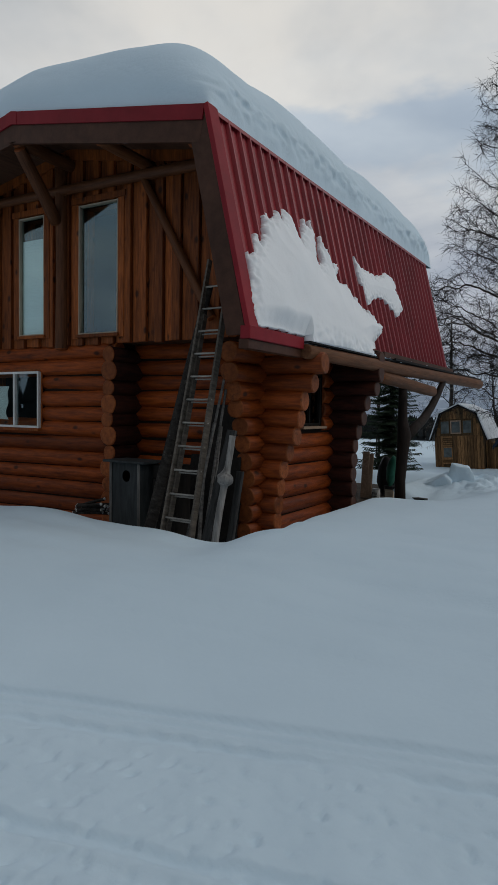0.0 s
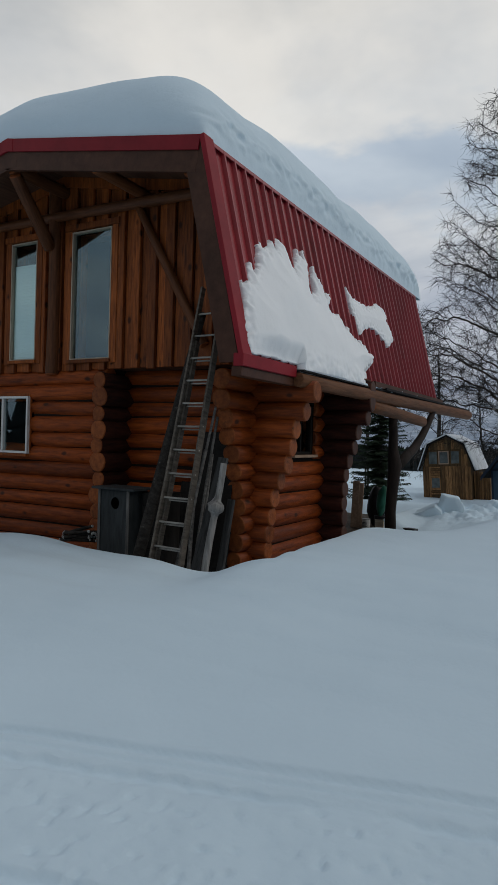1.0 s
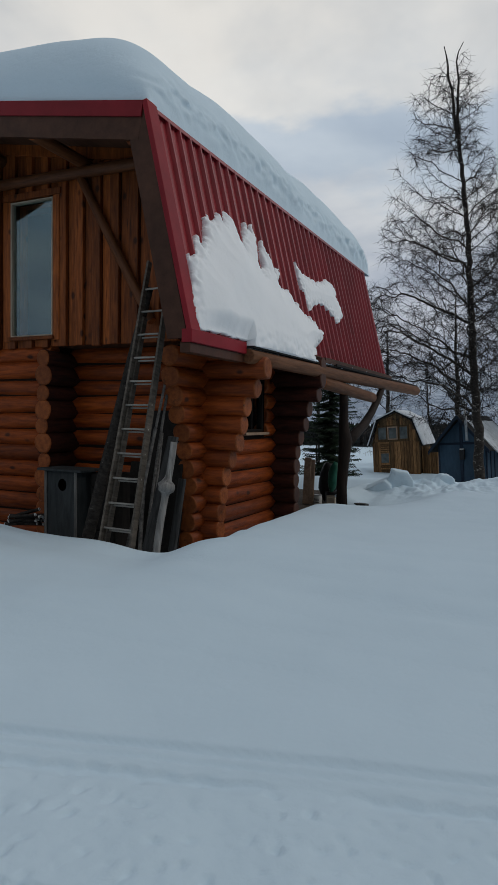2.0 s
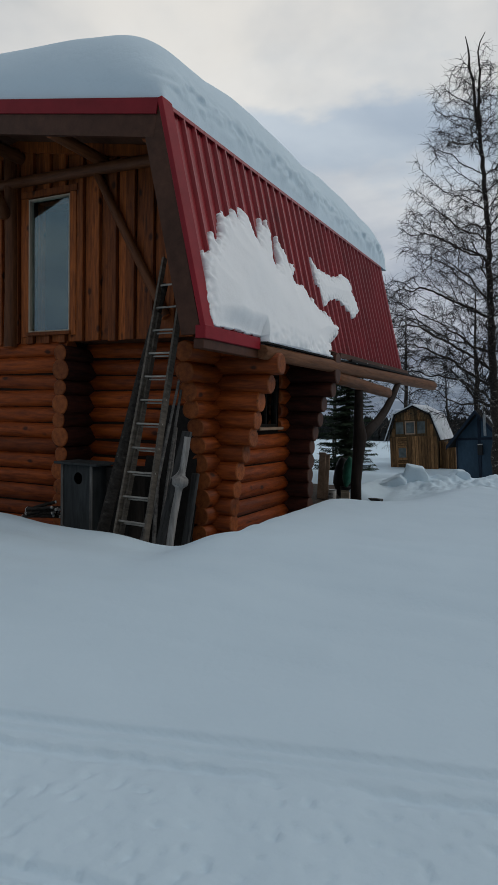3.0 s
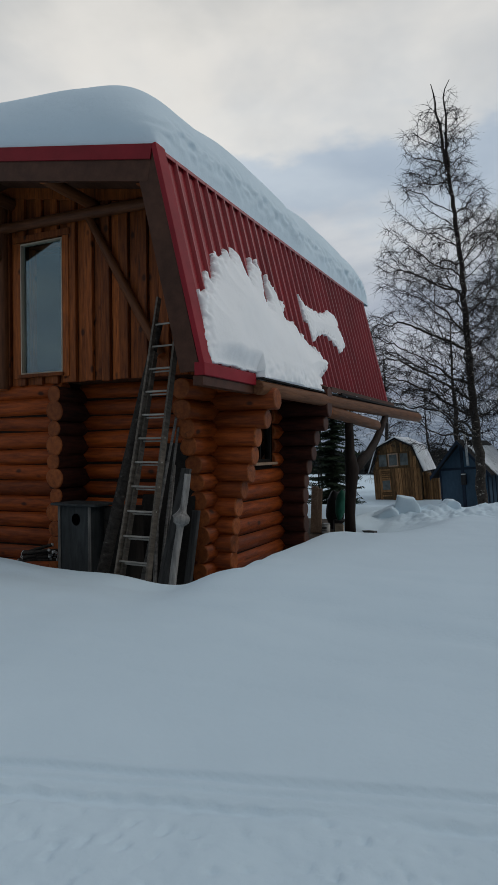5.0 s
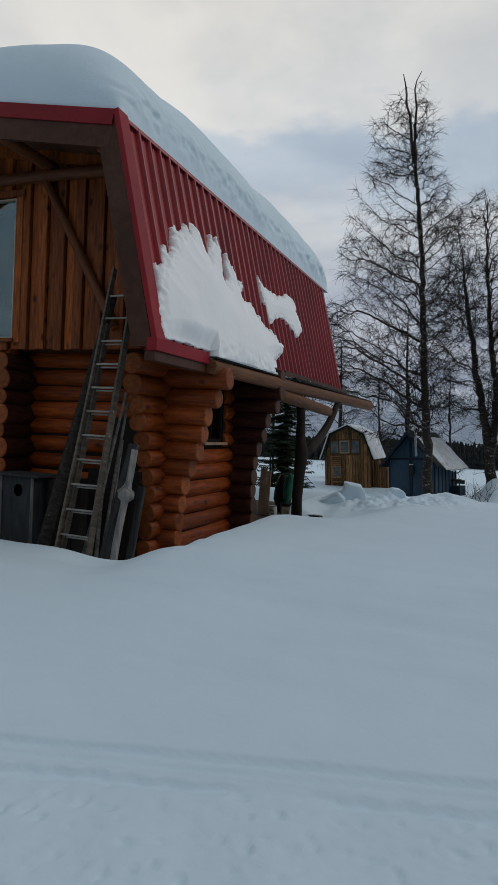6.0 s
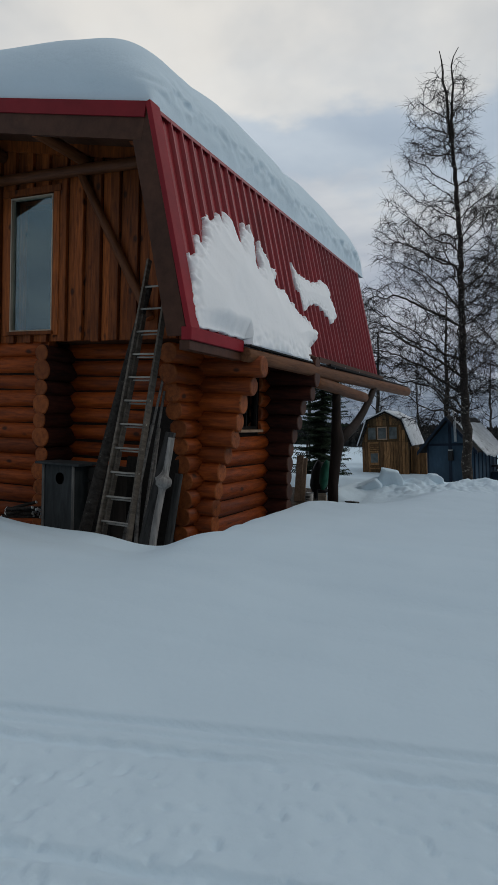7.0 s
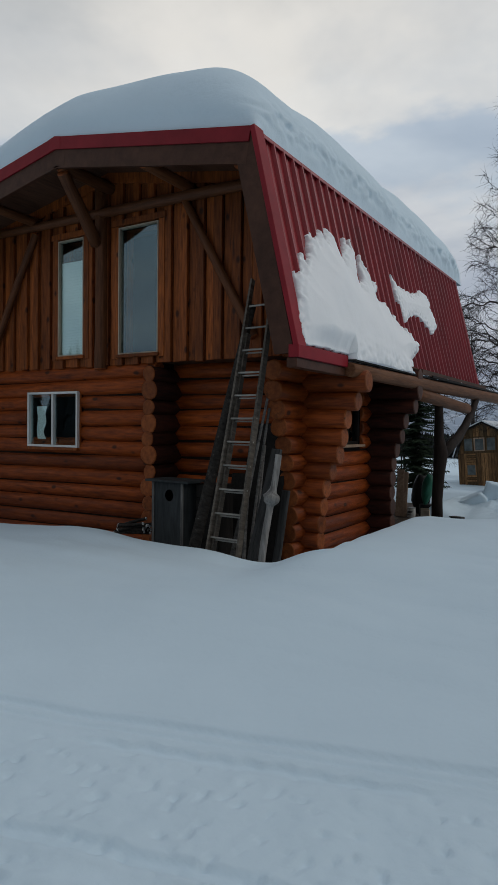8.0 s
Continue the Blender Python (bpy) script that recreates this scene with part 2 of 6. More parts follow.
PALE_BOARD = surf("pale_plank", (0.24, 0.16, 0.11), (0.44, 0.31, 0.22), 0.7, 8, (3, 3, 0.4), 0.2, 18)
PAPER = surf("white_label", (0.55, 0.55, 0.53), (0.68, 0.68, 0.66), 0.6, 8, bump=0.02)
NEAR_BLACK = surf("near_black_board", (0.008, 0.007, 0.006), (0.022, 0.019, 0.017), 0.8, 7, (3, 3, 0.5), 0.3, 18)
DECK = surf("deck_board", (0.03, 0.022, 0.017), (0.09, 0.068, 0.052), 0.8, 8, (3, 0.4, 3), 0.3, 18, vary=0.25)
FOREST = surf("far_spruce", (0.006, 0.008, 0.009), (0.020, 0.024, 0.025), 0.9, 0.3, bump=0.0, island=0.4)


def snow_material(name, wind, lumps, c0=(0.615, 0.745, 0.83, 1), c1=(0.685, 0.815, 0.90, 1)):
    """Snow: bright, slightly blue, with soft drifts and a fine crust."""
    m = bpy.data.materials.new(name)
    m.use_nodes = True
    N, L = m.node_tree.nodes, m.node_tree.links
    b = N["Principled BSDF"]
    b.inputs["Roughness"].default_value = 0.75
    b.inputs["Specular IOR Level"].default_value = 0.25
    tc = N.new("ShaderNodeTexCoord")

    def tex(s, det, rg=0.5):
        n = N.new("ShaderNodeTexNoise")
        n.inputs["Scale"].default_value = s
        n.inputs["Detail"].default_value = det
        n.inputs["Roughness"].default_value = rg
        L.new(tc.outputs["Object"], n.inputs["Vector"])
        return n.outputs[0]

    c = N.new("ShaderNodeMix"); c.data_type = "RGBA"
    c.inputs[6].default_value, c.inputs[7].default_value = c0, c1
    L.new(tex(1.3, 6), c.inputs[0])
    L.new(c.outputs[2], b.inputs["Base Color"])
    b1 = N.new("ShaderNodeBump")
    b1.inputs["Strength"].default_value, b1.inputs["Distance"].default_value = wind, 0.08
    L.new(tex(2.2, 4), b1.inputs["Height"])
    b2 = N.new("ShaderNodeBump")
    b2.inputs["Strength"].default_value, b2.inputs["Distance"].default_value = lumps, 0.02
    L.new(tex(26, 6, 0.6), b2.inputs["Height"]); L.new(b1.outputs[0], b2.inputs["Normal"])
    L.new(b2.outputs[0], b.inputs["Normal"])
    return m


SNOW = snow_material("ground_snow", 0.20, 0.22)
ROOF_SNOW = snow_material("roof_snow", 0.30, 0.30)
FRESH_SNOW = snow_material("fresh_snow", 0.16, 0.20, (0.90, 0.92, 0.94, 1), (0.93, 0.945, 0.96, 1))


def glass_material(name, tint, gloss):
    m = bpy.data.materials.new(name)
    m.use_nodes = True
    N, L = m.node_tree.nodes, m.node_tree.links
    N.remove(N["Principled BSDF"])
    tr = N.new("ShaderNodeBsdfTransparent"); tr.inputs[0].default_value = (*tint, 1)
    gl = N.new("ShaderNodeBsdfGlossy"); gl.inputs["Roughness"].default_value = 0.02; gl.inputs["Color"].default_value = (0.74, 0.94, 1.0, 1)
    mx = N.new("ShaderNodeMixShader"); mx.inputs[0].default_value = gloss
    L.new(tr.outputs[0], mx.inputs[1]); L.new(gl.outputs[0], mx.inputs[2])
    L.new(mx.outputs[0], N["Material Output"].inputs[0])
    return m


GLASS = glass_material("double_glazing", (0.90, 0.96, 0.96), 0.12)

# ---- helpers for building ----


def thing(name, place=(0, 0, 0), label="", category="", group="", kind="", turn=0.0):
    ob = new(name)
    ob.empty_display_size = 0.2
    ob.matrix_world = pose(*place, 0, 0, turn)
    bpy.context.view_layer.update()
    return tagged(ob, label, category, group, kind)


def part(name, bm, material, parent, label="", m=None, smooth=False):
    """Links a bmesh (or a finished mesh) as one mesh object under a thing or under a part."""
    if isinstance(bm, bmesh.types.BMesh):
        me = bpy.data.meshes.new(name)
        bmesh.ops.recalc_face_normals(bm, faces=bm.faces)
        bm.to_mesh(me)
        bm.free()
    else:
        me = bm
    if smooth:
        me.polygons.foreach_set("use_smooth", [True] * len(me.polygons))
    if not me.materials:
        for one in material if isinstance(material, (list, tuple)) else [material]:
            me.materials.append(one)
    ob = new(name, me)
    if parent:
        ob.parent = parent
    if m is not None:
        ob.matrix_basis = m
    if label:
        ob["label"] = label
    return ob


def boxes(*dims, bevel=0.0):
    """A bmesh of bevelled boxes, each (x0, x1, y0, y1, z0, z1)."""
    bm = bmesh.new()
    for x0, x1, y0, y1, z0, z1 in dims:
        v = [bm.verts.new(p) for p in ((x0, y0, z0), (x1, y0, z0), (x1, y1, z0), (x0, y1, z0), (x0, y0, z1), (x1, y0, z1), (x1, y1, z1), (x0, y1, z1))]
        for f in ((0, 3, 2, 1), (4, 5, 6, 7), (0, 1, 5, 4), (1, 2, 6, 5), (2, 3, 7, 6), (3, 0, 4, 7)):
            bm.faces.new([v[i] for i in f])
    if bevel:
        bmesh.ops.bevel(bm, geom=bm.edges[:], offset=bevel, segments=1, affect="EDGES")
    return bm


def prism(outline, y0, y1):
    """An outline in x and z, pushed out from y0 to y1."""
    bm = bmesh.new()
    a = [bm.verts.new((x, y0, z)) for x, z in outline]
    b = [bm.verts.new((x, y1, z)) for x, z in outline]
    bm.faces.new(a)
    bm.faces.new(b[::-1])
    for i in range(len(a)):
        j = (i + 1) % len(a)
        bm.faces.new((a[j], a[i], b[i], b[j]))
    return bm


def log_mesh(name, length, r0, r1, seed, sides=14, rings=7, rough=0.035, bend=0.0, mats=(0, 1)):
    """A round log along local x, from 0 to length, with a waver, a slight bend and end-grain caps."""
    rng = random.Random(seed)
    ph = [rng.uniform(0, 6.28) for _ in range(6)]
    V, F, M = [], [], []
    for i in range(rings):
        u = i / (rings - 1)
        r = r0 + (r1 - r0) * u
        sway = min(0.012, 0.16 * r0)
        cy = bend * math.sin(math.pi * u) + sway * math.sin(3 * u + ph[0])
        cz = 0.8 * sway * math.sin(4 * u + ph[1])
        for k in range(sides):
            a = 2 * math.pi * k / sides
            q = r * (1 + rough * math.sin(2 * a + ph[2] + 2 * u) + rough * 0.7 * math.sin(3 * a + ph[3] + 5 * u))
            V.append((u * length, cy + q * math.cos(a), cz + q * math.sin(a)))
    for i in range(rings - 1):
        for k in range(sides):
            j = (k + 1) % sides
            F.append((i * sides + k, i * sides + j, (i + 1) * sides + j, (i + 1) * sides + k))
            M.append(mats[0])
    # chamfered ends
    for base, x, s in ((0, -0.012, -1), ((rings - 1) * sides, length + 0.012, 1)):
        n = len(V)
        mid = [sum(V[base + k][a] for k in range(sides)) / sides for a in (1, 2)]
        for k in range(sides):
            _, y, z = V[base + k]
            V.append((x, mid[0] + 0.86 * (y - mid[0]), mid[1] + 0.86 * (z - mid[1])))
        for k in range(sides):
            j = (k + 1) % sides
            q = (base + k, base + j, n + j, n + k)
            F.append(q if s > 0 else q[::-1])
            M.append(mats[1])
        cap = tuple(range(n, n + sides))
        F.append(cap if s > 0 else cap[::-1])
        M.append(mats[1])
    me = bpy.data.meshes.new(name)
    me.from_pydata(V, [], F)
    me.polygons.foreach_set("material_index", M)
    me.polygons.foreach_set("use_smooth", [len(f) == 4 for f in F])
    return me


def along(a, b, spin=0.0):
    """The pose that lays local x from a towards b."""
    d = Vector(b) - Vector(a)
    return Matrix.Translation(a) @ d.to_track_quat("X", "Z").to_matrix().to_4x4() @ pose(0, 0, 0, spin, 0, 0)


def add_log(name, a, b, r0, r1, seed, parent, material=(LOG, LOG_END), label="", **kw):
    me = log_mesh(name, (Vector(b) - Vector(a)).length, r0, r1, seed, **kw)
    for one in material:
        me.materials.append(one)
    return part(name, me, None, parent, label, along(a, b))


def tube(points, radii, sides=8, V=None, F=None):
    """A tapered tube through points, added to lists of vertices and faces."""
    V = [] if V is None else V
    F = [] if F is None else F
    base = len(V)
    n = len(points)
    for i, p in enumerate(points):
        d = (points[min(i + 1, n - 1)] - points[max(i - 1, 0)])
        d = d.normalized() if d.length > 1e-9 else Vector((0, 0, 1))
        s = d.cross(Vector((0.31, 0.95, 0.11)))
        s = s.normalized() if s.length > 1e-4 else Vector((1, 0, 0))
        t = d.cross(s)
        for k in range(sides):
            a = 2 * math.pi * k / sides
            V.append(tuple(p + radii[i] * (math.cos(a) * s + math.sin(a) * t)))
    for i in range(n - 1):
        for k in range(sides):
            j = (k + 1) % sides
            F.append((base + i * sides + k, base + i * sides + j, base + (i + 1) * sides + j, base + (i + 1) * sides + k))
    F.append(tuple(base + k for k in range(sides))[::-1])
    F.append(tuple(base + (n - 1) * sides + k for k in range(sides)))
    return V, F


def mesh(name, V, F, smooth=True):
    me = bpy.data.meshes.new(name)
    me.from_pydata(V, [], F)
    if smooth:
        me.polygons.foreach_set("use_smooth", [True] * len(me.polygons))
    return me


def grid_mesh(name, xs, ys, fn):
    """A sheet over xs and ys, whose points fn(x, y) gives."""
    V = [tuple(fn(x, y)) for y in ys for x in xs]
    w = len(xs)
    F = [(j * w + i, j * w + i + 1, (j + 1) * w + i + 1, (j + 1) * w + i) for j in range(len(ys) - 1) for i in range(w - 1)]
    return mesh(name, V, F)


def bump_at(x, y, cx, cy, sx, sy, h):
    return h * math.exp(-((x - cx) / sx) ** 2 - ((y - cy) / sy) ** 2)


def ease(a, b, v):
    u = min(1.0, max(0.0, (v - a) / (b - a)))
    return u * u * (3 - 2 * u)


def wob(x, y, s, seed=0.0):
    return noise.noise(Vector((x * s + seed, y * s - seed, seed * 0.7)))

# ---- ground ----


def ground_z(x, y):
    z = 0.41 + 0.07 * ease(-4.0, -1.4, y)
    # trodden trail in front: a sharp far edge, a packed lane, a row of treads, then lumpy steps
    d = (y + 4.61) - 0.26 * (x - 1.95)
    fade = ease(-9, -6.5, y) * ease(-12, -6, x) * ease(16, 9, x)
    w = 0.014 * wob(x, y, 2.0, 9) + 0.006 * wob(x, y, 9.0, 9)
    deep = 0.35 + 0.65 * ease(-1.0, 2.6, x)
    z -= fade * deep * (0.014 * ease(0.008 + w, -0.006 + w, d) + 0.013 * math.exp(-((d + 0.012 - w) / 0.017) ** 2) + 0.008 * math.exp(-((d + 0.118 - w) / 0.015) ** 2))
    z += fade * (0.007 * math.exp(-((d - 0.03 - w) / 0.022) ** 2) + 0.012 * math.exp(-((d + 0.085) / 0.020) ** 2) + 0.009 * math.exp(-((d + 0.15) / 0.016) ** 2))
    gap = ease(-0.10, 0.20, wob(x, 0, 1.1, 41))
    scallop = 0.020 * abs(math.sin(19 * x + 4 * wob(x, y, 1.3, 2)))
    z -= fade * 0.026 * gap * ease(-0.206 + scallop + w, -0.222 + scallop + w, d) * ease(-0.32, -0.23, d)
    z += fade * 0.016 * math.exp(-((d + 1.00) / 0.035) ** 2) - fade * 0.026 * ease(-0.88 + 2 * w, -0.90 + 2 * w, d) * ease(-1.02, -0.94, d)
    z += fade * 0.014 * math.exp(-((d + 1.14) / 0.035) ** 2)
    if d < -0.2:
        k = fade * ease(-0.2, -0.3, d)
        pit = wob(1.3 * x, 0.8 * y, 17.0, 3)
        z += k * (0.012 * wob(x, y, 3.6, 3) - 0.014 * ease(0.26, 0.48, pit) + 0.006 * wob(x, y, 11.0, 7) + 0.004 * wob(x, y, 24.0, 8))
    # slope up beside the house and the berm behind it
    z += 0.16 * ease(0.9, 1.7, x) * ease(-2.6, -1.0, y)
    z -= 0.40 * ease(1.6, 4.4, y) * ease(0.8, 1.5, x) * (1 - 0.50 * ease(4.6, 6.4, y)) * ease(3.0, 1.8, x)
    z -= 0.20 * ease(3.4, 6.8, y) * ease(1.9, 2.9, x)
    z -= bump_at(x, y, 0.75, -1.25, 0.45, 0.5, 0.09)
    z += bump_at(x, y, 3.45, 7.3, 0.66, 0.9, 0.25) + bump_at(x, y, 2.45, 7.2, 0.26, 0.35, 0.15)
    z += bump_at(x, y, 1.75, 6.7, 0.50, 0.5, 0.10) + bump_at(x, y, 2.35, 6.5, 0.55, 0.6, 0.07)
    if 0.5 < x < 5.5 and 4.5 < y < 10:
        churn = bump_at(x, y, 2.6, 6.6, 1.2, 1.0, 1.0)
        z += churn * (0.10 * wob(x, y, 2.3, 31) + 0.10 * wob(x, y, 5.0, 32) + 0.055 * wob(x, y, 11, 33))
    z += (0.038 * wob(0.45 * x + 0.2 * y, 1.6 * y, 1.5, 51) + 0.016 * wob(0.4 * x + 0.3 * y, 1.6 * y, 4.0, 52)) * ease(-3.8, -2.6, y) * ease(0.2, -0.9, y)
    # hollow round the walls
    if -6.6 < x < 1.7 and y > -1.25:
        h = ease(-1.12, -0.6, y) * ease(1.56, 1.12, x)
        z -= 0.45 * h * ease(9, 7.5, y) * (1 - ease(0.45, 0.95, x) * ease(4.45, 4.95, y))
    z += bump_at(x, y, -1.5, -1.15, 0.9, 0.35, 0.07)
    # the land falls towards the lake, which lies level
    far = math.hypot(x - 3, y + 4)
    z -= 1.27 * ease(10.5, 27, far) + 1.2 * ease(30, 70, far)
    shore = ease(45, 170, y)
    z = z * (1 - shore) + shore * -9.0
    z += 0.022 * wob(x, y, 0.8, 1) + 0.07 * wob(x, y, 0.22, 2) * ease(4, 14, far)
    if far < 14:
        z += 0.006 * wob(x, y, 3.1, 5)
    z += bump_at(x, y, 4.35, 23.4, 0.62, 0.9, 0.75) + bump_at(x, y, 4.9, 23.4, 1.2, 0.9, 0.35)
    return z


def spread(stops, steps, lo, hi, grow_lo, grow_hi):
    """Even steps between the stops, growing steps beyond them."""
    out = []
    for a, b, st in zip(stops, stops[1:], steps):
        n = int(round((b - a) / st))
        out += [a + (b - a) * i / n for i in range(n)]
    v, st = stops[-1], steps[-1]
    while v < hi:
        out.append(v)
        st *= grow_hi
        v += st
    out.append(hi)
    v, st = stops[0], steps[0]
    while v > lo:
        st *= grow_lo
        v -= st
        out.insert(0, max(v, lo))
    return out


gx = spread((-1.4, 5.7), (0.017,), -4000, 4000, 1.09, 1.09)
gy = spread((-6.1, -4.3, -3.3, 2.0, 8.6), (0.014, 0.02, 0.06, 0.045), -4000, 4000, 1.3, 1.06)
ground = part("ground", grid_mesh("ground", gx, gy, lambda x, y: (x, y, ground_z(x, y))), SNOW, None)
tagged(ground, "deep grey-white snow with a trodden trail and drifts", "snow", kind="structure")

# ---- the log house ----
def rim_line(points):
    def at(y):
        for (a, p), (b, q) in zip(points, points[1:]):
            if y <= b:
                return p + (q - p) * min(1.0, max(0.0, (y - a) / (b - a)))
        return points[-1][1]
    return at


APEX, BREAK_R, BREAK_L = (-2.44, 5.57), (0.57, 5.01), (-5.45, 5.01)
EAVE_R, EAVE_L = (1.12, 2.68), (-6.00, 2.68)
Y_FRONT, Y_BACK = -0.99, 7.30
FLOOR = 2.73                                          # where the boards meet the logs
PITCH, R_LOG = 0.222, 0.119
XC, Y2, YR = 0.43, 2.72, 0.52                                   # corner of the log walls; second cross wall; set-back wall

house = thing("log_house", (0, 0, 0), "stained log house with a red gambrel roof deep in snow", "house")

# log walls: cores of dark gap filler carry the logs
core = part("front_log_wall", boxes((-5.7, -4.16, 0.06, 0.18, -0.3, FLOOR), (-3.03, -1.64, 0.06, 0.18, -0.3, FLOOR), (-1.54, XC, YR - 0.06, YR + 0.06, -0.3, FLOOR), (-4.16, -3.03, 0.06, 0.18, -0.3, 1.495), (-4.16, -3.03, 0.06, 0.18, 2.365, FLOOR)), CHINK, house)
side = part("side_log_wall", boxes((XC - 0.06, XC + 0.06, YR + 0.06, 1.56, -0.3, FLOOR), (XC - 0.06, XC + 0.06, 2.34, Y2, -0.3, FLOOR), (XC - 0.06, XC + 0.06, 1.56, 2.34, -0.3, 1.56), (XC - 0.06, XC + 0.06, 1.56, 2.34, 2.36, FLOOR)), CHINK, house)
cross = part("cross_log_wall", boxes((-1.70, -1.59, 0.18, Y2 - 0.06, -0.3, FLOOR)), CHINK, house, "sheltered log wall coloured dark for the deep shade of the recess")
back = part("back_log_wall", boxes((-5.7, XC - 0.08, Y2 - 0.06, Y2 + 0.06, -0.3, FLOOR)), CHINK, house, "log wall under the eave, coloured dark for the shade there")
left = part("far_log_wall", boxes((-5.76, -5.64, 0.18, Y2, -0.3, FLOOR)), CHINK, house)

rng = random.Random(5)
CORBEL = rim_line([(0.3, 0.72), (0.73, 0.74), (1.02, 0.78), (1.31, 0.88), (1.52, 0.98), (1.98, 1.07), (2.25, 1.25), (2.4, 1.34)])
CORBEL_BACK = rim_line([(0.5, 0.88), (1.04, 0.90), (1.39, 0.93), (1.63, 1.00), (1.92, 1.06), (2.03, 1.14), (2.2, 1.23), (2.4, 1.28)])
courses = [FLOOR - 0.115 - PITCH * i for i in range(13)]
for i, z in enumerate(courses):
    r = R_LOG * (1.06 if i % 2 else 0.98)
    y = 0.12
    # the eave-side ends step outwards near the top
    reach = CORBEL(z) - (0.50 if z > 2.5 else 0.0)
    if z > 2.38 or z < 1.52:
        add_log("log", (-5.95, y, z), (-1.60, y, z + 0.01), r, r * 1.02, 10 + i, core)
    else:
        add_log("log", (-5.95, y, z), (-4.21 + rng.uniform(-0.02, 0.02), y, z), r, r, 10 + i, core)
        add_log("log", (-3.01 + rng.uniform(-0.02, 0.02), y, z), (-1.60, y, z), r, r * 1.02, 30 + i, core)
    add_log("log", (-1.70, YR, z), (reach, YR + 0.02, z), r, r * 1.05, 50 + i, core)
    zs = z - PITCH / 2
    rs = R_LOG * rng.uniform(0.97, 1.10)
    out = 0.20 - 0.47 * ease(0.9, 2.75, zs)
    if 1.56 < zs < 2.36:
        add_log("log", (XC, out, zs), (XC, 1.55, zs), rs, rs, 70 + i, side)
        add_log("log", (XC, 2.36, zs), (XC, Y2 + 0.3, zs), rs, rs, 90 + i, side)
    else:
        add_log("log", (XC, out, zs), (XC, Y2 + 0.3, zs), rs, rs, 70 + i, side)
    rc = 0.140 if i % 2 else 0.108
    # sides in the shade-dark log colour, ends in the normal end grain
    add_log("log", (-1.575, -0.10 - rng.uniform(0, 0.03), zs + 0.035), (-1.62, Y2, zs + 0.03), rc, rc * 0.9, 110 + i, cross, (LOG_SHADED, LOG_END))
    reach2 = CORBEL_BACK(z)
    add_log("log", (-5.95, Y2, z), (reach2 + rng.uniform(-0.02, 0.02), Y2, z), r, r * 1.04, 130 + i, back, (LOG_SHADED, TRIM_WOOD))
    add_log("log", (-5.70, -0.3, zs), (-5.70, Y2 + 0.25, zs), rs, rs, 150 + i, left)
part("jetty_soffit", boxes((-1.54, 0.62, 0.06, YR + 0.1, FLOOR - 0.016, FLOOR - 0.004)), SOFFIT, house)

# upper gable wall of upright boards
def roof_under(x):
    """Height of the roof's underside at x."""
    if x > BREAK_R[0]:
        return BREAK_R[1] - (x - BREAK_R[0]) * (BREAK_R[1] - EAVE_R[1]) / (EAVE_R[0] - BREAK_R[0]) - 0.5
    if x < BREAK_L[0]:
        return BREAK_L[1] - (BREAK_L[0] - x) * (BREAK_L[1] - EAVE_L[1]) / (BREAK_L[0] - EAVE_L[0]) - 0.5
    return APEX[1] - abs(x - APEX[0]) * (APEX[1] - BREAK_R[1]) / (BREAK_R[0] - APEX[0]) - 0.16


W1, W2 = (-3.48, -2.94, 2.88, 4.625), (-2.24, -1.51, 2.85, 4.645)
W3 = (-4.14, -3.03, 1.50, 2.345)
gable = part("gable_wall", boxes((-5.60, W1[0], 0.05, 0.15, FLOOR, 4.85), (W1[1], W2[0], 0.05, 0.15, FLOOR, 4.85), (W2[1], 0.40, 0.05, 0.15, FLOOR, 4.85), (0.40, 0.60, 0.05, 0.15, FLOOR, 4.2),
                                 (W1[0], W1[1], 0.05, 0.15, FLOOR, W1[2]), (W1[0], W1[1], 0.05, 0.15, W1[3], 4.85), (W2[0], W2[1], 0.05, 0.15, FLOOR, W2[2]),
                                 (W2[0], W2[1], 0.05, 0.15, W2[3], 4.85), (-5.2, 0.3, 0.05, 0.15, 4.85, 5.02), (-4.2, -0.8, 0.05, 0.15, 5.02, 5.2)), CHINK, house)


part("gable_edge", prism([(0.60, FLOOR), (1.04, FLOOR), (0.60, 4.72), (0.60, 4.2)], 0.05, 0.15), CHINK, gable)
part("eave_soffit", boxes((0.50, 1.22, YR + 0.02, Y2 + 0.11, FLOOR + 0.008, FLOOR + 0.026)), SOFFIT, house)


def board(x0, x1, z0, z1, y0, y1, parent=None):
    ch = 0.012
    w = x1 - x0
    bm = boxes((-w / 2, w / 2, y0 - y1, 0, 0, z1 - z0), bevel=0.006)
    return part("board", bm, BOARD, parent or gable, m=pose((x0 + x1) / 2, y1, z0, 0, 0, rng.uniform(-0.4, 0.4)))


x = -5.56
k = 0
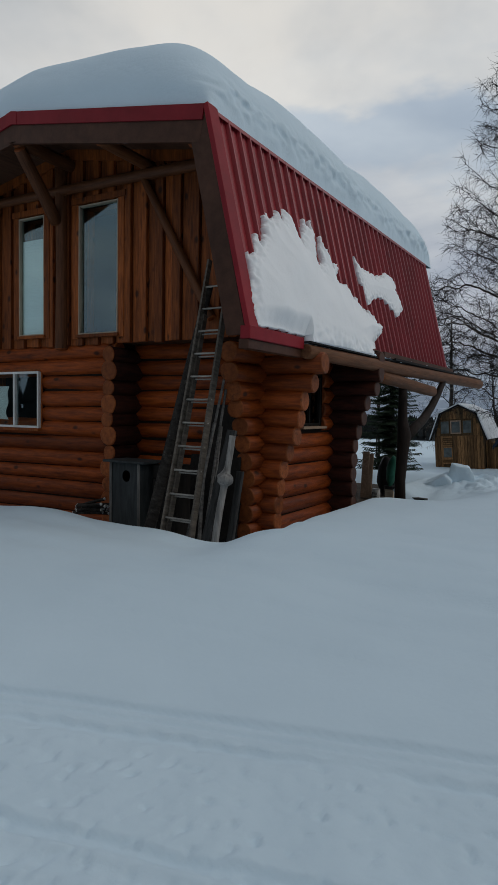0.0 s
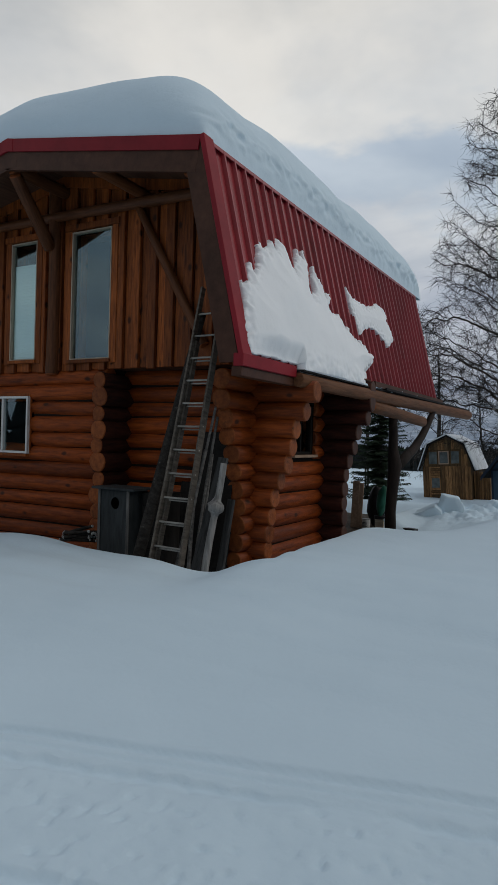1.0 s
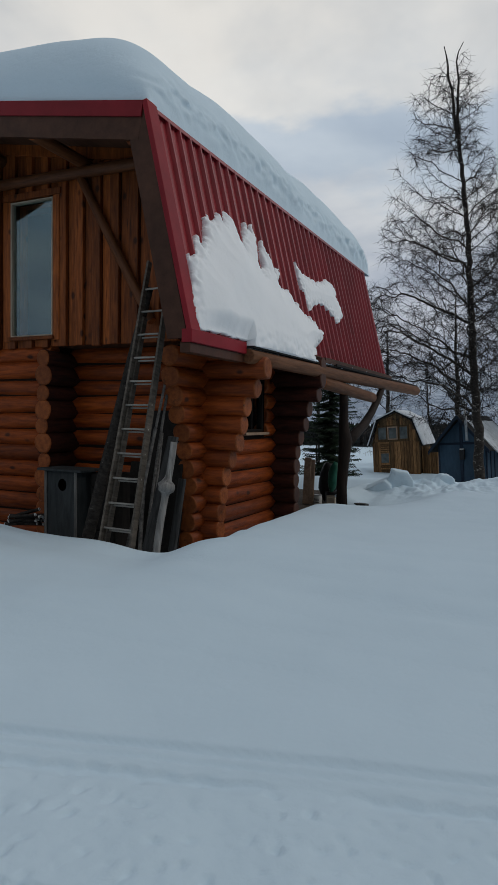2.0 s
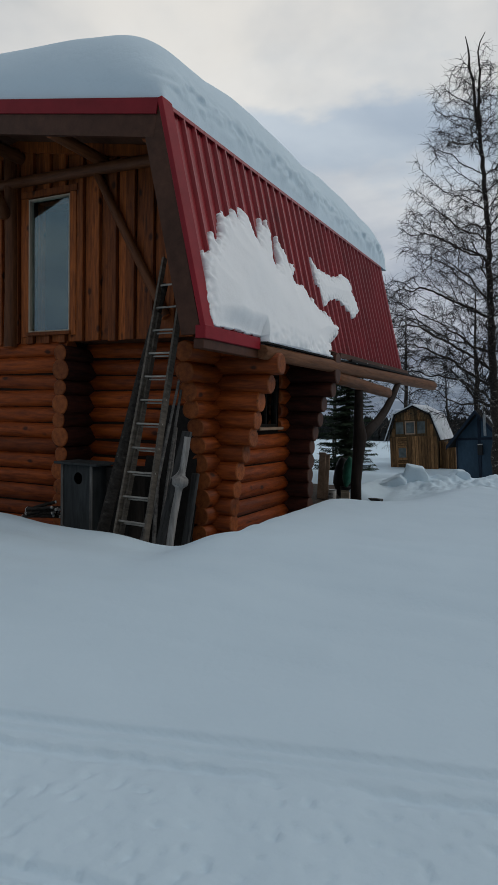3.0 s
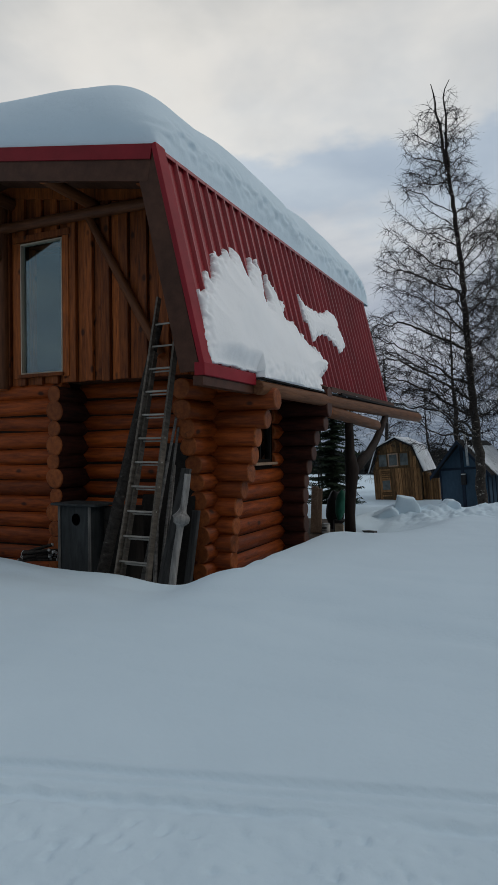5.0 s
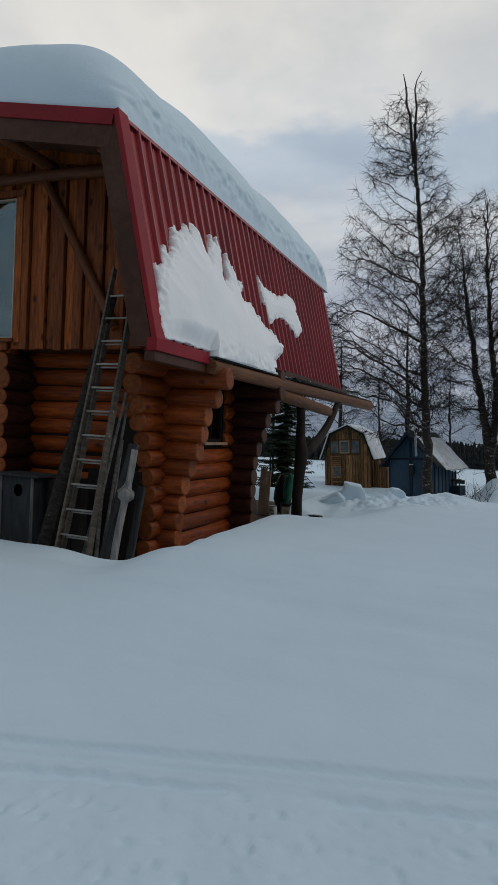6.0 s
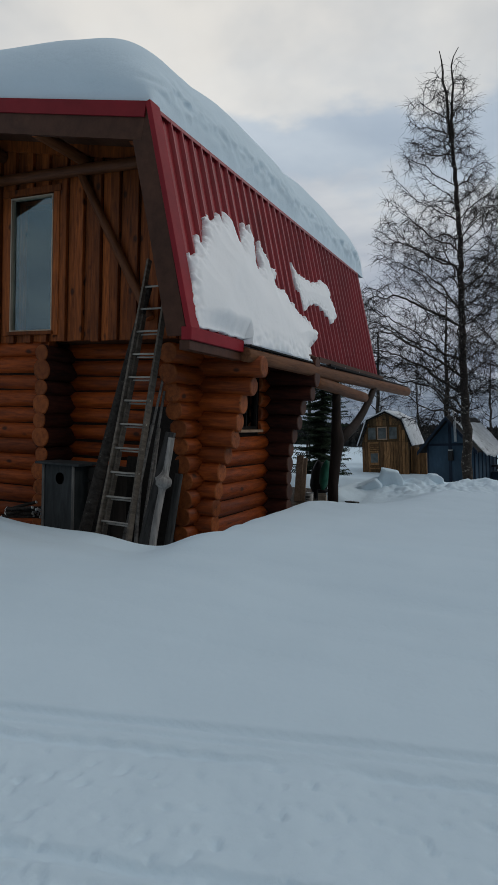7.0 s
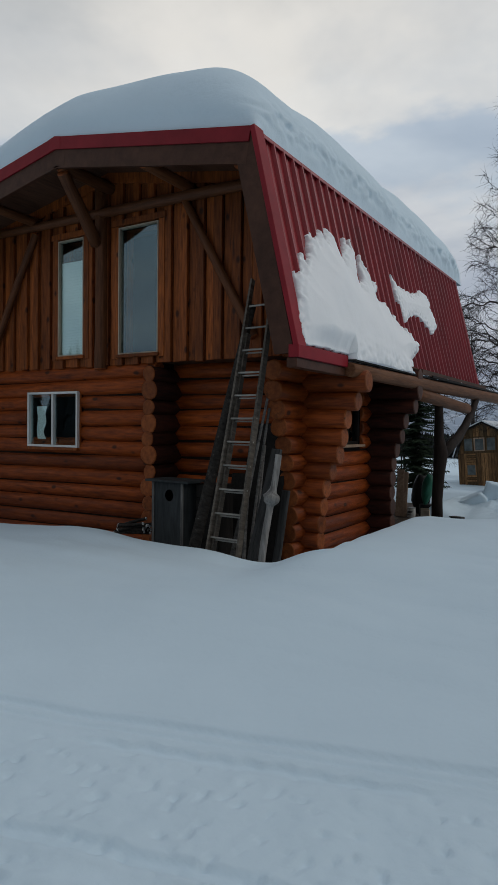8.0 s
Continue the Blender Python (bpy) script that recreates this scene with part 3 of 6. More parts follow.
while x < 0.62:
    w = (0.150 if k % 2 == 0 else 0.125) + rng.uniform(-0.02, 0.025)
    y0 = -0.012 if k % 2 else 0.036
    lo, hi = FLOOR - 0.03 + rng.uniform(-0.01, 0.015), min(roof_under(x), roof_under(x + w), 5.35)
    spans = [(lo, hi)]
    for wx0, wx1, wz0, wz1 in (W1, W2):
        if x + w > wx0 - 0.03 and x < wx1 + 0.03:
            spans = [(lo, wz0 - 0.02), (wz1 + 0.02, hi)]
            if wx0 - x > 0.02:
                board(x, wx0 - 0.004, wz0 - 0.018, wz1 + 0.018, y0, 0.05)
            if x + w - wx1 > 0.02:
                board(wx1 + 0.004, x + w, wz0 - 0.018, wz1 + 0.018, y0, 0.05)
    for a, b in spans:
        if b - a > 0.05:
            board(x, x + w - (0.008 if k % 2 else 0.026), a, b, y0, 0.05)
    x += w
    k += 1

# horizontal and slanting poles on the gable
add_log("tie_pole", (-5.2, -0.06, 4.93), (0.45, -0.06, 4.83), 0.06, 0.075, 301, house, (POLE, LOG_END))
add_log("brace_pole", (-1.02, -0.05, 4.80), (0.05, -0.05, 2.95), 0.055, 0.06, 302, house, (POLE, LOG_END))
add_log("brace_pole", (-3.94, -0.05, 4.80), (-5.01, -0.05, 2.95), 0.055, 0.06, 303, house, (POLE, LOG_END))
add_log("king_post", (-2.57, -0.03, 2.66), (-2.57, -0.03, 5.35), 0.10, 0.09, 304, house, (POLE, LOG_END))
add_log("ridge_log", (-2.42, -0.93, 5.26), (-2.48, 2.0, 5.28), 0.085, 0.10, 305, house, (POLE, LOG_END))
add_log("outrigger_brace", (-2.40, -0.90, 5.16), (-2.60, -0.10, 4.45), 0.08, 0.09, 306, house, (POLE, LOG_END))
for px, pz in ((-1.00, 4.99), (0.38, 4.72), (-3.96, 4.99), (-5.34, 4.72)):
    add_log("purlin_log", (px, -0.93, pz), (px, 2.0, pz), 0.075, 0.085, int(310 + px * 10), house, (POLE, LOG_END))


# frieze boards close the tops of the uprights under the roof
for sgn, (ax, az) in ((1, BREAK_R), (-1, BREAK_L)):
    xa, xb = APEX[0], ax - sgn * 0.12
    zb = az + 0.12 * (APEX[1] - BREAK_R[1]) / (BREAK_R[0] - APEX[0])
    part("frieze_board", prism([(xa, APEX[1] - 0.105), (xb, zb - 0.105), (xb, zb - 0.25), (xa, APEX[1] - 0.25)][::sgn], -0.022, 0.02), BOARD, gable)


# ---- roof ----
def slab(a, b, t, y0, y1):
    """A roof leaf from a down to b (x, z), t thick below its upper face."""
    d = Vector((b[0] - a[0], b[1] - a[1])).normalized()
    n = Vector((d.y, -d.x))
    n = -n if n.y > 0 else n
    return prism([a, b, (b[0] + n.x * t, b[1] + n.y * t), (a[0] + n.x * t, a[1] + n.y * t)], y0, y1)


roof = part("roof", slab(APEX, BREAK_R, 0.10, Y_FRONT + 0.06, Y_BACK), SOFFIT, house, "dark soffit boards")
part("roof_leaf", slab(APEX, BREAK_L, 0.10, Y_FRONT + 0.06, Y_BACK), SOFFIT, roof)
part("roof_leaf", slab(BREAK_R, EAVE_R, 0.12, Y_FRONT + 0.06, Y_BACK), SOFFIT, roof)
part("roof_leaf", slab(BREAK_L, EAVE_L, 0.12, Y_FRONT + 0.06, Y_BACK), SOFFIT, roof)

slope = Vector((EAVE_R[0] - BREAK_R[0], 0, EAVE_R[1] - BREAK_R[1]))
S_LEN = slope.length
slope.normalize()
NORM = Vector((-slope.z, 0, slope.x))                 # outwards


def on_slope(y, s, h=0.0):
    """The point s metres down the lower roof leaf, h above it."""
    return Vector((BREAK_R[0], y, BREAK_R[1])) + slope * s + NORM * h


def ribbed_panel(width, length, pitch=0.229):
    """A sheet of ribbed steel, local x across, local y down, local z up."""
    prof = []
    n = int(round(width / pitch))
    for i in range(n):
        b = i * pitch
        prof += [(b, 0.0), (b + 0.014, 0.046), (b + 0.040, 0.046), (b + 0.054, 0.0)]
        for m_ in (0.115, 0.172):
            prof += [(b + m_ - 0.010, 0.0), (b + m_, 0.007), (b + m_ + 0.010, 0.0)]
    prof.append((n * pitch, 0.0))
    bm = bmesh.new()
    rows = [[bm.verts.new((px, py, pz)) for px, pz in prof] for py in (0.0, length)]
    for i in range(len(prof) - 1):
        bm.faces.new((rows[0][i], rows[0][i + 1], rows[1][i + 1], rows[1][i]))
    return bm


frame_m = Matrix(((0, slope.x, NORM.x, 0), (1, 0, 0, 0), (0, slope.z, NORM.z, 0), (0, 0, 0, 1)))
sheet = None
y = Y_FRONT + 0.13
while y < Y_BACK - 0.1:
    w = 0.916 if Y_BACK - y > 0.9 else 0.229 * max(1, int((Y_BACK - y + 0.05) / 0.229))
    if sheet is None or w != 0.916:
        bm = ribbed_panel(w, S_LEN - 0.02)
        ob = part("roof_panel", bm, RED, roof)
        me = ob.data
        if w == 0.916:
            sheet = me
    else:
        ob = part("roof_panel", sheet, None, roof)
    ob.matrix_basis = Matrix.Translation(on_slope(y, 0.01, 0.006)) @ frame_m
    y += w

# trims: rake board and red rake cap at the front, ridge cap along the break, box at the eave's near end
def front_board(a, b, depth, y0, y1, material, name, up=0.0):
    d = Vector((b[0] - a[0], b[1] - a[1])).normalized()
    n = Vector((d.y, -d.x))
    n = -n if n.y > 0 or (abs(n.y) < 0.3 and n.x > 0 and b[0] > APEX[0]) else n
    q = [(a[0] - n.x * up, a[1] - n.y * up), (b[0] - n.x * up, b[1] - n.y * up), (b[0] + n.x * depth, b[1] + n.y * depth), (a[0] + n.x * depth, a[1] + n.y * depth)]
    return part(name, prism(q, y0, y1), material, roof)


AP, BR, ER, BL, EL = APEX, BREAK_R, EAVE_R, BREAK_L, EAVE_L
front_board(AP, BR, 0.36, Y_FRONT, Y_FRONT + 0.05, TRIM_WOOD, "rake_board")
front_board(AP, BL, 0.36, Y_FRONT, Y_FRONT + 0.05, TRIM_WOOD, "rake_board")
part("rake_board", prism([(BR[0] - 0.005, BR[1] - 0.01), (ER[0] - 0.005, ER[1] - 0.08), (ER[0] - 0.24, ER[1] - 0.08), (BR[0] - 0.24, BR[1] - 0.05)], Y_FRONT + 0.002, Y_FRONT + 0.05), TRIM_WOOD, roof)
part("rake_board", prism([(BL[0] + 0.005, BL[1] - 0.01), (EL[0] + 0.005, EL[1] - 0.08), (EL[0] + 0.24, EL[1] - 0.08), (BL[0] + 0.24, BL[1] - 0.05)], Y_FRONT + 0.002, Y_FRONT + 0.05), TRIM_WOOD, roof)
front_board(AP, BR, 0.13, Y_FRONT - 0.02, Y_FRONT - 0.002, RED_TRIM, "rake_cap", 0.03)
front_board(AP, BL, 0.13, Y_FRONT - 0.02, Y_FRONT - 0.002, RED_TRIM, "rake_cap", 0.03)


part("apex_plate", prism([(AP[0] - 0.16, AP[1] - 0.03), (AP[0], AP[1] + 0.0), (AP[0] + 0.16, AP[1] - 0.03), (AP[0] + 0.16, AP[1] - 0.36), (AP[0], AP[1] - 0.345), (AP[0] - 0.16, AP[1] - 0.36)], Y_FRONT - 0.001, Y_FRONT + 0.04), TRIM_WOOD, roof)
part("apex_cap", prism([(AP[0] - 0.10, AP[1] + 0.012), (AP[0], AP[1] + 0.034), (AP[0] + 0.10, AP[1] + 0.012), (AP[0] + 0.10, AP[1] - 0.15), (AP[0], AP[1] - 0.132), (AP[0] - 0.10, AP[1] - 0.15)], Y_FRONT - 0.024, Y_FRONT - 0.018), RED_TRIM, roof)


def slope_bar(y0, y1, s0, s1, h0, h1, material, name, bevel=0.004):
    ob = part(name, boxes((y0, y1, s0, s1, h0, h1), bevel=bevel), material, roof)
    ob.matrix_basis = Matrix.Translation((BREAK_R[0], 0, BREAK_R[1])) @ frame_m
    return ob


slope_bar(Y_FRONT - 0.02, Y_FRONT + 0.17, -0.03, S_LEN + 0.02, -0.005, 0.055, RED_TRIM, "rake_cap")
slope_bar(Y_FRONT - 0.02, Y_BACK + 0.02, -0.03, 0.055, 0.040, 0.050, RED, "break_flashing")
slope_bar(Y_BACK - 0.06, Y_BACK + 0.02, 0.0, S_LEN, -0.005, 0.045, RED_TRIM, "rake_cap")
eave_box = part("eave_box", boxes((ER[0] - 0.06, ER[0] + 0.06, Y_FRONT - 0.02, 0.27, ER[1] - 0.125, ER[1] + 0.01), bevel=0.006), RED_TRIM, roof)
part("eave_board", boxes((ER[0] - 0.09, ER[0] + 0.03, Y_FRONT, 0.26, ER[1] - 0.225, ER[1] - 0.125), bevel=0.004), TRIM_WOOD, roof)

# eave beam on the corbelled log ends
add_log("eave_beam", (1.20, 0.275, 2.535), (1.30, 9.85, 2.530), 0.088, 0.108, 320, house, (BEAM, BEAM), "long peeled eave log", rings=14)
add_log("eave_plate", (1.21, 2.90, 2.36), (1.25, 5.75, 2.24), 0.095, 0.095, 321, house, (BEAM, LOG_END))
part("eave_skirt", prism([(1.13, 2.652), (1.275, 2.648), (1.275, 2.626), (1.13, 2.628)], 0.275, 9.85), DARK_ROOF, roof)
part("eave_edge", prism([(1.16, 2.700), (1.325, 2.676), (1.325, 2.642), (1.16, 2.654)], 3.3, 9.98), DARK_ROOF, roof)
part("upper_floor", boxes((-5.6, 1.3, Y2 + 0.1, Y_BACK - 0.1, 2.66, 2.74)), SOFFIT, house)
part("back_gable", boxes((-5.5, 0.6, Y_BACK - 0.3, Y_BACK - 0.2, 2.74, 5.0), (-4.0, -1.0, Y_BACK - 0.3, Y_BACK - 0.2, 5.0, 5.3)), CHINK, house)


# ---- snow on the roof ----
def roof_top(x):
    return APEX[1] - abs(x - APEX[0]) * (APEX[1] - BREAK_R[1]) / (BREAK_R[0] - APEX[0])


def cap_snow():
    nx, ny = 190, 230
    x0, x1 = BREAK_L[0] - 0.04, BREAK_R[0] + 0.05
    y0, y1 = Y_FRONT + 0.02, Y_BACK + 0.45
    V, F = [], []
    for j in range(ny + 1):
        v = j / ny
        v = v - 0.06 * math.sin(2 * math.pi * v)
        for i in range(nx + 1):
            u = i / nx
            u = u - 0.13 * math.sin(2 * math.pi * u)
            x, y = x0 + (x1 - x0) * u, y0 + (y1 - y0) * v
            ex, ey, eb = min(u, 1 - u) * (x1 - x0), v * (y1 - y0), (1 - v) * (y1 - y0)
            # steep lower faces, rounded shoulders above
            sh = (1 - (1 - min(1, ex / 1.15)) ** 2.6) ** 0.55 if u > 0.5 else min(1, ex / 2.5) ** 0.36
            sf = (1 - (1 - min(1, ey / 0.85)) ** 2.6) ** 0.55
            sb = (1 - (1 - min(1, eb / 0.9)) ** 2.6) ** 0.5
            t = SNOW_DEEP * (0.91 + 0.15 * ease(-0.8, 1.6, y)) * (1 - 0.05 * ease(-0.3, -2.4, x)) * sh * sf * sb * (1 + 0.07 * wob(x, y, 0.5, 4) + 0.045 * wob(x, y, 1.3, 8))
            t += 0.05 * wob(0.3 * x, y, 0.9, 15) * sf * sb * ease(0.0, 0.5, ex)
            crust = ease(1.0, 0.35, ex) * ease(0.12, 0.35, ex) * ease(0.0, 0.5, ey)
            t += crust * (0.008 * wob(x, y, 3.0, 6))
            xb = min(max(x, BREAK_L[0]), BREAK_R[0])
            # the snow rounds off the ridge
            far_x = abs(x - APEX[0])
            t -= 0.14 * (math.sqrt(far_x ** 2 + 1.2) - far_x) * min(1.0, max(0.0, t) / 0.6)
            side = 1 if u > 0.5 else -1
            bulge = side * ease(0.6, 0.05, ex) * ease(0.0, 0.4, t) * (0.06 + 0.05 * wob(x, y, 1.6, 12) + ease(0.62, 0.30, t) * (0.06 * wob(1.5 * t, y, 4.0, 13) + 0.055 * wob(1.4 * t, y, 8.5, 14)))
            V.append((x + bulge, y - 0.05 * ease(0.5, 0.05, ey) * ease(0, 0.3, t), roof_top(xb) + 0.012 + max(0.0, t)))
    w = nx + 1
    for j in range(ny):
        for i in range(nx):
            F.append((j * w + i, j * w + i + 1, (j + 1) * w + i + 1, (j + 1) * w + i))
    n = len(V)
    rim = [i for i in range(w)] + [j * w + nx for j in range(1, ny + 1)] + [ny * w + i for i in range(nx - 1, -1, -1)] + [j * w for j in range(ny - 1, 0, -1)]
    for q in rim:
        V.append((V[q][0], V[q][1], roof_top(min(max(V[q][0], BREAK_L[0]), BREAK_R[0])) + 0.002))
    for a in range(len(rim)):
        b = (a + 1) % len(rim)
        F.append((rim[b], rim[a], n + a, n + b))
    return mesh("roof_snow", V, F)


SNOW_DEEP = 1.14
tagged(part("roof_snow", cap_snow(), ROOF_SNOW, None), "thick rounded slab of old snow on the roof", "snow")


# snow that has slid down the red roof leaf: a thick sheet, torn into fingers along the ribs at its upper rim
def inside(y, s, outline):
    """Distance to an outline in y and s, positive within it."""
    best, hit = 1e9, False
    for (ya, sa), (yb, sb) in zip(outline, outline[1:] + outline[:1]):
        dy, ds = yb - ya, sb - sa
        u = min(1.0, max(0.0, ((y - ya) * dy + (s - sa) * ds) / (dy * dy + ds * ds)))
        best = min(best, (y - ya - u * dy) ** 2 + (s - sa - u * ds) ** 2)
        if (sa > s) != (sb > s) and y < ya + dy * (s - sa) / ds:
            hit = not hit
    return math.sqrt(best) * (1 if hit else -1)


def slide_snow(outline, thick, seed, step, rough, eave):
    """Snow within an outline on the lower leaf; only the cells that hold snow are built, closed down to the steel."""
    y0, y1 = min(p[0] for p in outline) - 0.1, max(p[0] for p in outline) + 0.1
    s0, s1 = min(p[1] for p in outline) - 0.1, min(max(p[1] for p in outline) + 0.1, eave)
    ny, ns = int((y1 - y0) / step), int((s1 - s0) / (step * 0.8))
    deep = {}
    for j in range(ny + 1):
        y = y0 + (y1 - y0) * j / ny
        for i in range(ns + 1):
            s = s0 + (s1 - s0) * i / ns
            stop = eave - 0.085 + 0.02 * wob(y, 0, 6.0, seed) if y < 0.30 else eave + 1.0      # the red box holds it back
            if s > stop:
                continue
            # the rim is torn finely along the fall line, and crumbles
            yy = y + rough * (0.9 * wob(y, s, 3.0, seed) + 0.6 * wob(y, s, 9.0, seed + 1))
            ss = s + rough * (1.6 * wob(y * 2.4, s * 0.5, 4.0, seed + 2) + 1.1 * wob(y * 2.0, s, 9.0, seed + 3) + 0.5 * wob(y, s, 26.0, seed + 4))
            e = inside(yy, ss, outline)
            if e > 0:
                if s > eave - 0.25:
                    e = max(e, min(0.10, inside(yy, eave - 0.3, outline)))
                calm = max(e if e < 0.06 else 0.06, inside(y, s, outline))
                body = 1 - (1 - min(1.0, calm / 0.16)) ** 2.2
                fall = 0.40 + 0.60 * ease(0.03, 0.60, calm)
                k = 1 + 0.26 * wob(y, s, 1.3, seed + 5) + 0.10 * wob(y + 0.6 * s, s, 2.4, seed + 6) + 0.02 * wob(y, s, 8.0, seed + 7)
                lump = ease(0.34, 0.08, eave - s) * (0.022 + 0.030 * wob(y, s, 4.0, seed + 8) + 0.022 * wob(y, s, 11.0, seed + 9))
                crumb = ease(0.16, 0.02, e) * 0.03 * wob(y, s, 17.0, seed + 10)
                deep[j, i] = (y, s, max(0.006, (thick * body * fall * k + lump + crumb) * (0.15 + 0.85 * ease(0.0, 0.24, stop - s))) if e > 0.012 else 0.006)
    V, F, at = [], [], {}
    for key, (y, s, h) in deep.items():
        at[key] = len(V)
        V.append(tuple(on_slope(y, s, 0.046 + h)))
    n = len(V)
    V += [tuple(on_slope(y, s, 0.004)) for y, s, _ in deep.values()]
    edges = {}
    for j, i in deep:
        q = [at.get(k) for k in ((j, i), (j, i + 1), (j + 1, i + 1), (j + 1, i))]
        if None in q:
            continue
        F.append(tuple(q))
        for a, b in zip(q, q[1:] + q[:1]):
            if (b, a) in edges:
                del edges[b, a]
            else:
                edges[a, b] = True
    F += [(b, a, n + a, n + b) for a, b in edges]
    used = sorted({v for f in F for v in f})
    back = {v: k for k, v in enumerate(used)}
    return mesh("snow_patch", [V[v] for v in used], [tuple(back[v] for v in f) for f in F])


big = [(-0.90, 2.75), (-0.86, 2.1), (-0.80, 1.75), (-0.75, 1.56), (-0.62, 1.52), (-0.50, 1.28), (-0.44, 1.40), (-0.30, 1.28), (-0.14, 0.95), (-0.02, 1.04), (0.14, 0.81), (0.24, 0.92), (0.36, 0.73), (0.50, 0.80), (0.62, 0.98), (0.74, 1.12), (0.88, 0.86), (1.00, 0.72),
       (1.10, 0.82), (1.24, 0.62), (1.20, 0.95), (1.12, 1.26), (1.17, 1.36), (1.30, 1.20), (1.43, 0.80), (1.50, 1.00), (1.62, 1.02), (1.66, 1.24), (1.88, 1.06), (1.86, 1.22), (1.70, 1.40), (2.12, 1.42), (2.20, 1.56), (2.54, 1.68), (3.05, 1.80), (3.38, 1.90), (3.14, 2.06), (2.74, 2.20), (2.54, 2.42), (2.50, 2.75)]
tagged(part("snow_patch", slide_snow(big, 0.17, 21, 0.014, 0.055, S_LEN + 0.07), FRESH_SNOW, None), "ragged sheet of snow slid down the red steel roof", "snow", "snow patches on the red roof")
small = [(2.70, 0.85), (2.92, 0.98), (3.20, 0.99), (3.58, 0.98), (3.90, 0.92), (4.14, 0.82), (4.45, 0.84), (4.64, 0.90), (4.58, 1.06), (4.72, 1.20), (4.82, 1.38), (4.62, 1.50), (4.37, 1.60), (4.15, 1.46), (3.90, 1.39), (3.57, 1.36), (3.20, 1.47), (2.93, 1.60), (2.84, 1.36), (2.72, 1.12)]
tagged(part("snow_patch", slide_snow(small, 0.085, 33, 0.014, 0.018, S_LEN), FRESH_SNOW, None), "small ragged scrap of snow on the red steel roof", "snow", "snow patches on the red roof")
# crumbs of snow along the eave
rng = random.Random(8)
V, F = [], []
for k in range(70):
    y = rng.choice((rng.uniform(2.4, 3.4), rng.uniform(2.4, 4.4), rng.uniform(4.9, 5.5), rng.uniform(6.6, 7.6)))
    c = Vector((1.24 + rng.uniform(-0.06, 0.03), y, 2.662 + rng.uniform(-0.01, 0.02)))
    r = rng.uniform(0.02, 0.055)
    base = len(V)
    for i, (rz, zz) in enumerate(((0.8, -0.5), (1.0, 0.0), (0.7, 0.6))):
        for q in range(7):
            a = 2 * math.pi * q / 7
            jx = 1 + 0.3 * rng.uniform(-1, 1)
            V.append((c.x + r * rz * jx * math.cos(a), c.y + 1.8 * r * rz * jx * math.sin(a), c.z + r * 0.7 * zz))
    for i in range(2):
        for q in range(7):
            F.append((base + i * 7 + q, base + i * 7 + (q + 1) % 7, base + (i + 1) * 7 + (q + 1) % 7, base + (i + 1) * 7 + q))
    F.append(tuple(base + 14 + q for q in range(7)))
    F.append(tuple(base + q for q in range(7))[::-1])
tagged(part("eave_snow", mesh("eave_snow", V, F), ROOF_SNOW, None), "crumbs of snow lying along the eave boards", "snow", kind="stuff")


# ---- windows ----
def window(rect, y, frame_mat, bar=0.045, mullions=(), sill=True, label=""):
    x0, x1, z0, z1 = rect
    w = part("window", boxes((x0, x1, y - 0.015, y + 0.06, z1 - bar, z1), (x0, x1, y - 0.015, y + 0.06, z0, z0 + bar),
                             (x0, x0 + bar, y - 0.015, y + 0.06, z0 + bar, z1 - bar), (x1 - bar, x1, y - 0.015, y + 0.06, z0 + bar, z1 - bar)), frame_mat, house, label)
    for mx in mullions:
        part("mullion", boxes((mx - 0.022, mx + 0.022, y - 0.008, y + 0.05, z0 + bar, z1 - bar), bevel=0.004), frame_mat, w)
    pane = part("pane", boxes((x0 + bar, x1 - bar, y + 0.03, y + 0.036, z0 + bar, z1 - bar)), GLASS, w)
    pane.visible_shadow = False
    if sill:
        part("sill", boxes((x0 - 0.03, x1 + 0.03, y - 0.05, y + 0.03, z0 - 0.05, z0 - 0.004), bevel=0.006), BOARD, w)
    part("reveal", boxes((x0 - 0.02, x0, y + 0.06, y + 0.3, z0, z1), (x1, x1 + 0.02, y + 0.06, y + 0.3, z0, z1), (x0, x1, y + 0.06, y + 0.3, z0 - 0.02, z0), (x0, x1, y + 0.06, y + 0.3, z1, z1 + 0.02)), BOARD, w)
    return w


w1 = window(W1, -0.006, CREAM_FRAME, 0.016, label="narrow window with a pale frame and white blind")
w2 = window(W2, -0.006, CREAM_FRAME, 0.017, label="tall window with a pale frame")
w3 = window(W3, -0.03, WHITE_FRAME, 0.032, (-3.58,), sill=False, label="white sliding window")
# blind, its pleats, and a jug on the sill behind the slider
V, F = [], []
for i in range(71):
    z = W1[2] + 0.02 + (4.28 - W1[2]) * i / 70
    for x in (W1[0] + 0.03, W1[1] - 0.03):
        V.append((x, 0.036 + (0.003 if i % 2 else 0.0), z))
F = [(2 * i, 2 * i + 1, 2 * i + 3, 2 * i + 2) for i in range(70)]
part("blind", mesh("blind", V, F, False), BLIND, w1, "white pleated blind drawn most of the way up")
# dark-coloured sheets behind the panes stand in for unlit rooms
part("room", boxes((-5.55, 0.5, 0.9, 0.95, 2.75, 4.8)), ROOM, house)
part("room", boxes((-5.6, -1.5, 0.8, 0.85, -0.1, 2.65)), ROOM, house)
